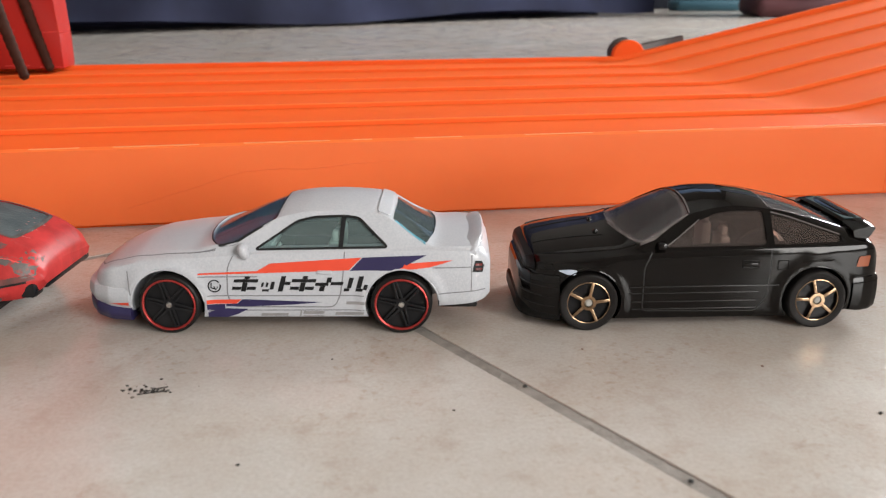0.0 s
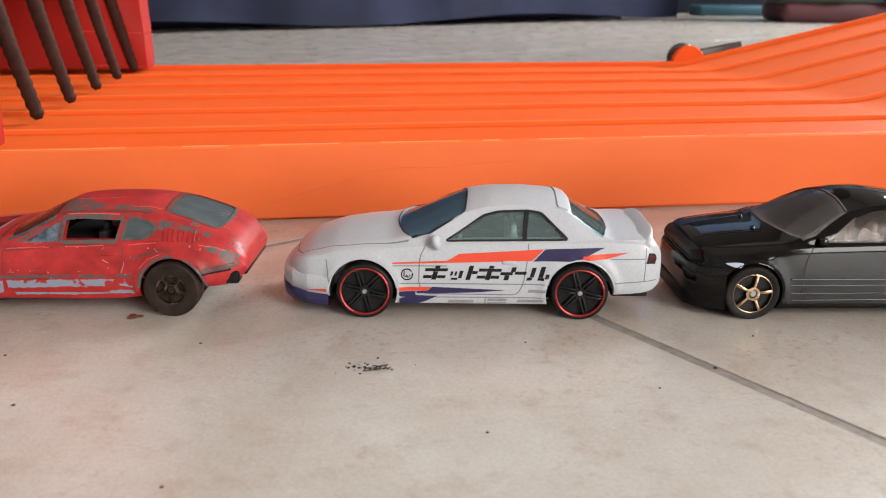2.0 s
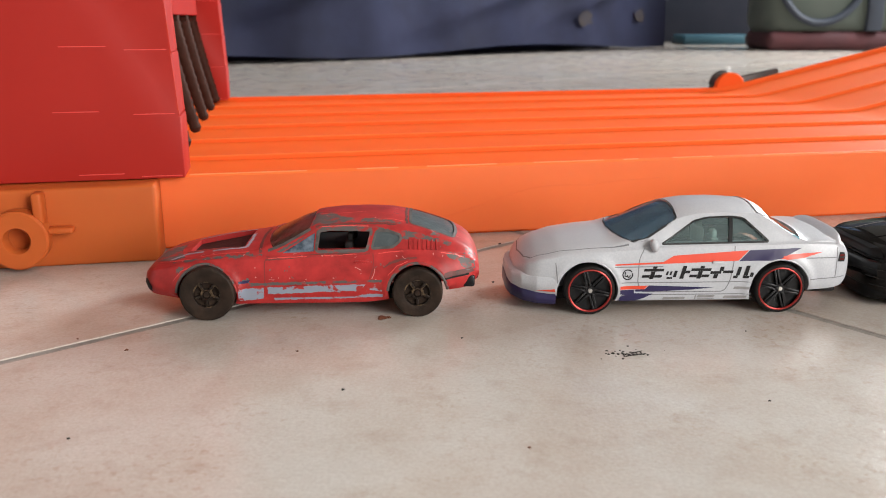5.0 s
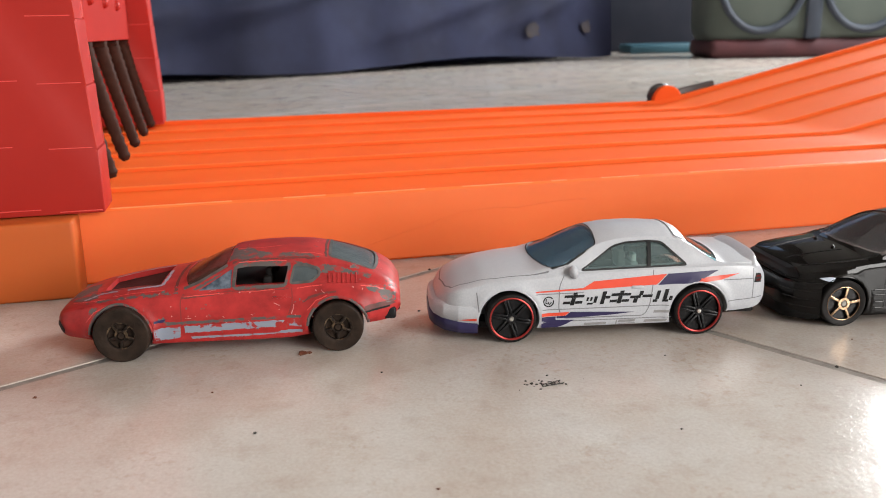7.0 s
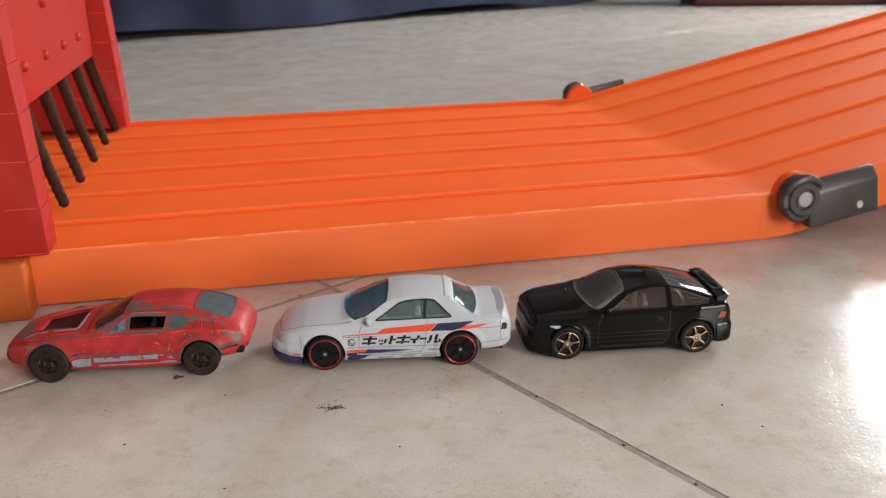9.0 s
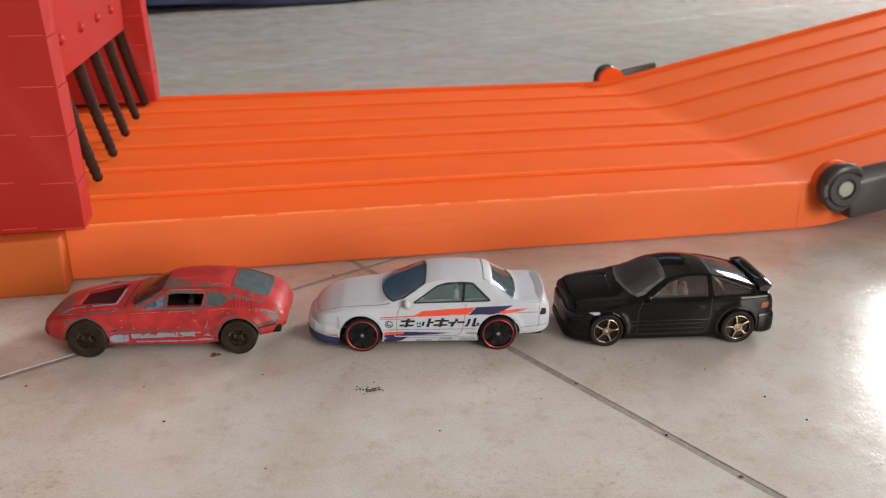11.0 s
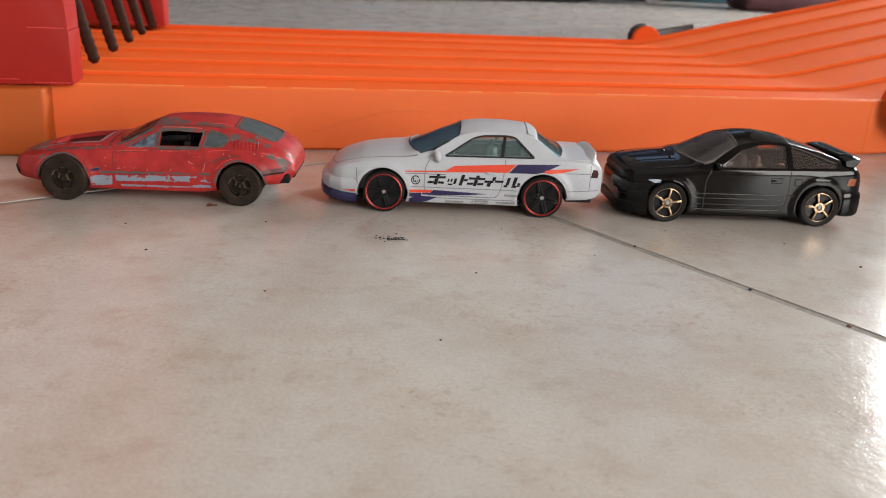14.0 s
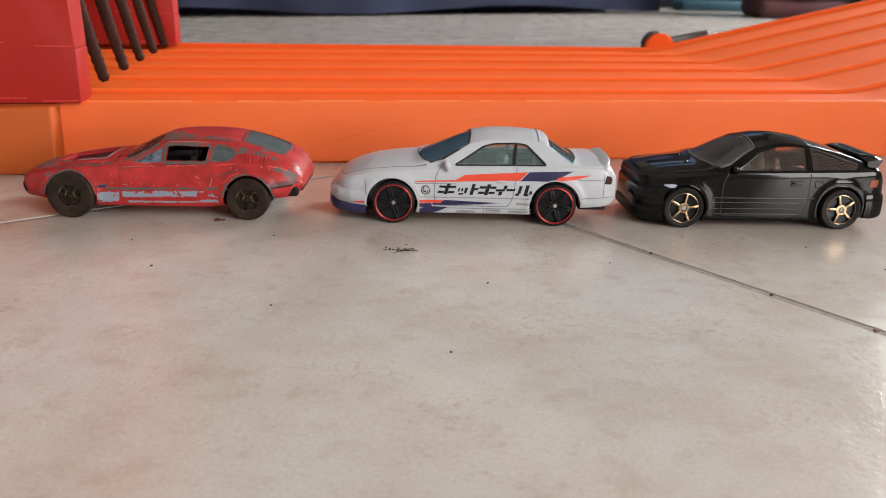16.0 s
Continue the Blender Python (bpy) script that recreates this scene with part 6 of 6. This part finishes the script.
# thin curled hairs among the crumbs
for k in range(3):
    bm = bmesh.new()
    x0, y0 = 0.0035 + 0.0009 * k, -0.0240 + 0.0004 * k
    tube(bm, [(x0 + 0.0014 * math.sin(t * 2.2 + k), y0 + 0.0010 * math.cos(t * 1.6 + k), 0.00018) for t in np.linspace(0, 2.2, 14)], 0.00009, 5)
    tagged(part("hair", bm, M_CRUMB, None), "thin curled dark hair on the tile", "hair", "crumbs on the tiles")
crumb("paint_flake", -0.0445, -0.0017, 0.0011, M_FLAKE, 0.3, 3, "rust-brown paint flake lying on the tile", "flake")
crumb("paint_flake", -0.0432, -0.0012, 0.0006, M_FLAKE, 0.3, 4, "rust-brown paint flake lying on the tile", "flake")
for k, (x, y, r) in enumerate([(-0.0931, -0.0185, 0.0006), (-0.0496, -0.0383, 0.0005), (0.0793, -0.049, 0.0007), (0.092, -0.0671, 0.0008), (0.061, -0.0223, 0.0006), (-0.0188, 0.0235, 0.0005), (-0.105, -0.012, 0.0004), (0.1115, -0.031, 0.0005), (0.118, -0.043, 0.0005),
                               (-0.060, -0.020, 0.0004), (0.022, -0.045, 0.0004), (0.050, -0.030, 0.0003), (-0.020, -0.060, 0.0004), (-0.028, -0.014, 0.0004), (0.030, -0.012, 0.0003), (0.072, -0.008, 0.0003), (-0.090, -0.055, 0.0004), (0.014, -0.080, 0.0004), (0.100, -0.015, 0.0004), (-0.014, 0.060, 0.0007)]):
    crumb("grit", x, y, r * 0.6, M_CRUMB if k % 3 else M_FLAKE, 0.55, 100 + k, "single dark speck of grit on the tile", "grit", "grit on the tiles")


# ---- background ----
def bedspread():
    """A cloth hanging to the floor from a bed, in loose folds, with ochre prints."""
    bed = thing("bed", "low bed with a navy blue patterned spread hanging to the floor", "bed")
    a, b = Vector((-1.0, 0.50)), Vector((0.46, 1.62))
    d = (b - a).normalized()
    n = Vector((-d.y, d.x))
    L = (b - a).length

    def at(s, z):
        k = s / L
        fold = 0.005 * math.sin(s * 15 + 1.5 * math.sin(s * 7)) + 0.003 * math.sin(s * 41 + 2)
        # slack creases running up aslant from the hem
        crease = 0.0
        for s0, slope, depth, reach in ((0.55, 0.16, 0.022, 0.55), (0.80, 0.30, 0.018, 0.40), (1.15, 0.22, 0.016, 0.45), (0.10, 0.10, 0.02, 0.6), (1.45, 0.35, 0.014, 0.3)):
            u = (s - s0) / reach
            if 0 < u < 1:
                crease -= depth * math.sin(math.pi * u) * math.exp(-(((z - 0.03 - slope * (s - s0)) / 0.018) ** 2))
        f = fold * (1.3 - z * 1.8) + 0.05 * z + crease
        p = a + d * s + n * f
        return Vector((p.x, p.y, z + (0.010 + 0.006 * math.sin(s * 9 + 1)) * (1 - z / 0.42)))

    bm = bmesh.new()
    cols, rows = 200, 44
    grid = [[bm.verts.new(at(L * i / cols, 0.42 * j / rows)) for j in range(rows + 1)] for i in range(cols + 1)]
    for i in range(cols):
        for j in range(rows):
            bm.faces.new((grid[i][j], grid[i + 1][j], grid[i + 1][j + 1], grid[i][j + 1]))
    bmesh.ops.solidify(bm, geom=bm.faces[:], thickness=0.004)
    part("bedspread", bm, M_CLOTH, bed, "navy blue bedspread with ochre prints", 60)
    rng2 = random.Random(8)
    for i in range(12):
        s0, z0, r = rng2.uniform(0.1, L - 0.05), rng2.uniform(0.02, 0.22), rng2.uniform(0.010, 0.024)
        bm = bmesh.new()
        c = bm.verts.new(at(s0, z0) - Vector((n.x, n.y, 0)) * 0.006)
        ring = []
        for k in range(12):
            ang, rr = 2 * math.pi * k / 12, r * rng2.uniform(0.6, 1.2)
            ring.append(bm.verts.new(at(s0 + rr * math.cos(ang), max(z0 + rr * 0.7 * math.sin(ang), 0.002)) - Vector((n.x, n.y, 0)) * 0.006))
        for k in range(12):
            bm.faces.new((c, ring[k], ring[(k + 1) % 12]))
        part("ochre_print", bm, M_CLOTHSPOT, bed)
    # the bed body behind the cloth
    bm = bmesh.new()
    m4 = Matrix.Translation((a.x, a.y, 0)) @ Matrix.Rotation(math.atan2(d.y, d.x), 4, "Z")
    add_box(bm, 0.02, 0.10, 0.0, L - 0.02, 0.9, 0.44, 0.02, 2, m4)
    part("mattress", bm, M_CLOTH, bed)
    return bed


bedspread()


def bag():
    """A soft grey-green bag with dark piping and a maroon base."""
    ob = thing("bag", "grey-green canvas bag with dark piping and maroon base on the floor", "bag", m=pose(0.80, 1.52, 0, 0, 0, -8))
    bm = box(-0.19, -0.08, 0.02, 0.19, 0.12, 0.34, 0.04, 4)
    part("body", bm, M_BAG, ob)
    bm = box(-0.185, -0.083, 0.0, 0.185, 0.123, 0.035, 0.014, 3)
    part("base", bm, M_BAGBASE, ob, "maroon base band")
    for cx in (-0.095, 0.095):
        bm = bmesh.new()
        pts = [(cx + 0.078 * math.cos(a), -0.083, 0.15 - 0.10 * math.sin(a)) for a in np.linspace(0, math.pi, 22)]
        tube(bm, pts, 0.007, 8)
        part("piping", bm, M_BAGTRIM, ob)
    bm = box(-0.014, -0.090, 0.035, 0.014, -0.07, 0.33, 0.004)
    part("strap", bm, M_BAGTRIM, ob, "dark slate strap")
    return ob


bag()
tagged(part("cabinet", box(0.40, 2.02, 0.0, 1.25, 2.40, 0.70, 0.01), M_DARKWOOD, None), "dark wooden cabinet standing on the floor behind the bed", "cabinet")

# a low teal block standing in for a slipper-like thing between the bed and the bag, and a dark shoe past the bag
tagged(part("teal_stand_in", box(0.56, 1.84, 0.0, 0.72, 1.94, 0.022, 0.006), M_TEALBOX, None), "low teal block standing in for a slipper-like thing", "box")
shoe = thing("shoe", "dark trainer with a pale blue toe on the floor", "shoe", m=pose(1.03, 1.40, 0, 0, 0, 70))
bm = bmesh.new()
bmesh.ops.create_uvsphere(bm, u_segments=24, v_segments=14, radius=1)
for v in bm.verts:
    v.co = Vector((v.co.x * 0.13, v.co.y * 0.045, max(0.015, 0.05 + v.co.z * 0.05 * (1.15 - 0.6 * v.co.x))))
part("upper", bm, M_BAGTRIM, shoe, smooth=60)
part("sole", box(-0.135, -0.048, 0.0, 0.135, 0.048, 0.022, 0.01), M_BAGBASE, shoe)
bm = bmesh.new()
bmesh.ops.create_uvsphere(bm, u_segments=20, v_segments=12, radius=1)
for v in bm.verts:
    v.co = Vector((-0.095 + v.co.x * 0.042, v.co.y * 0.047, max(0.018, 0.045 + v.co.z * 0.034)))
part("toe_cap", bm, M_LAMP, shoe, "pale blue glossy toe cap", smooth=60)

# ---- floor tiles ----
TILE, JOINT = 0.446, 0.0024
DA, DB = Vector((math.cos(radians(-54.6)), math.sin(radians(-54.6)))), Vector((math.cos(radians(39.2)), math.sin(radians(39.2))))
CORNER = Vector((-0.003, 0.0675))


def tile_mesh():
    h, c = (TILE - JOINT) / 2, 0.00015
    bm = bmesh.new()
    rings = []
    for inset, z in ((0.0, -0.0010), (0.0, -0.0004), (0.0, -0.00012), (c, 0.0)):
        k = h - inset
        rings.append([bm.verts.new((*(DA * sa * k + DB * sb * k), z)) for sa, sb in ((-1, -1), (1, -1), (1, 1), (-1, 1))])
    for a, b in zip(rings, rings[1:]):
        for i in range(4):
            bm.faces.new((a[i], a[(i + 1) % 4], b[(i + 1) % 4], b[i]))
    bm.faces.new(rings[-1])
    me = mesh_from(bm, "tile", 0)
    me.materials.append(M_TILE)
    return me


tile_data = tile_mesh()
for i in range(-9, 9):
    for j in range(-9, 9):
        c = CORNER + DA * TILE * (i + 0.5) + DB * TILE * (j + 0.5)
        if -2.0 < c.x < 1.25 and -2.0 < c.y < 2.9:
            t = new("tile", tile_data)
            t.location = (c.x, c.y, 0)
            t.parent = floor
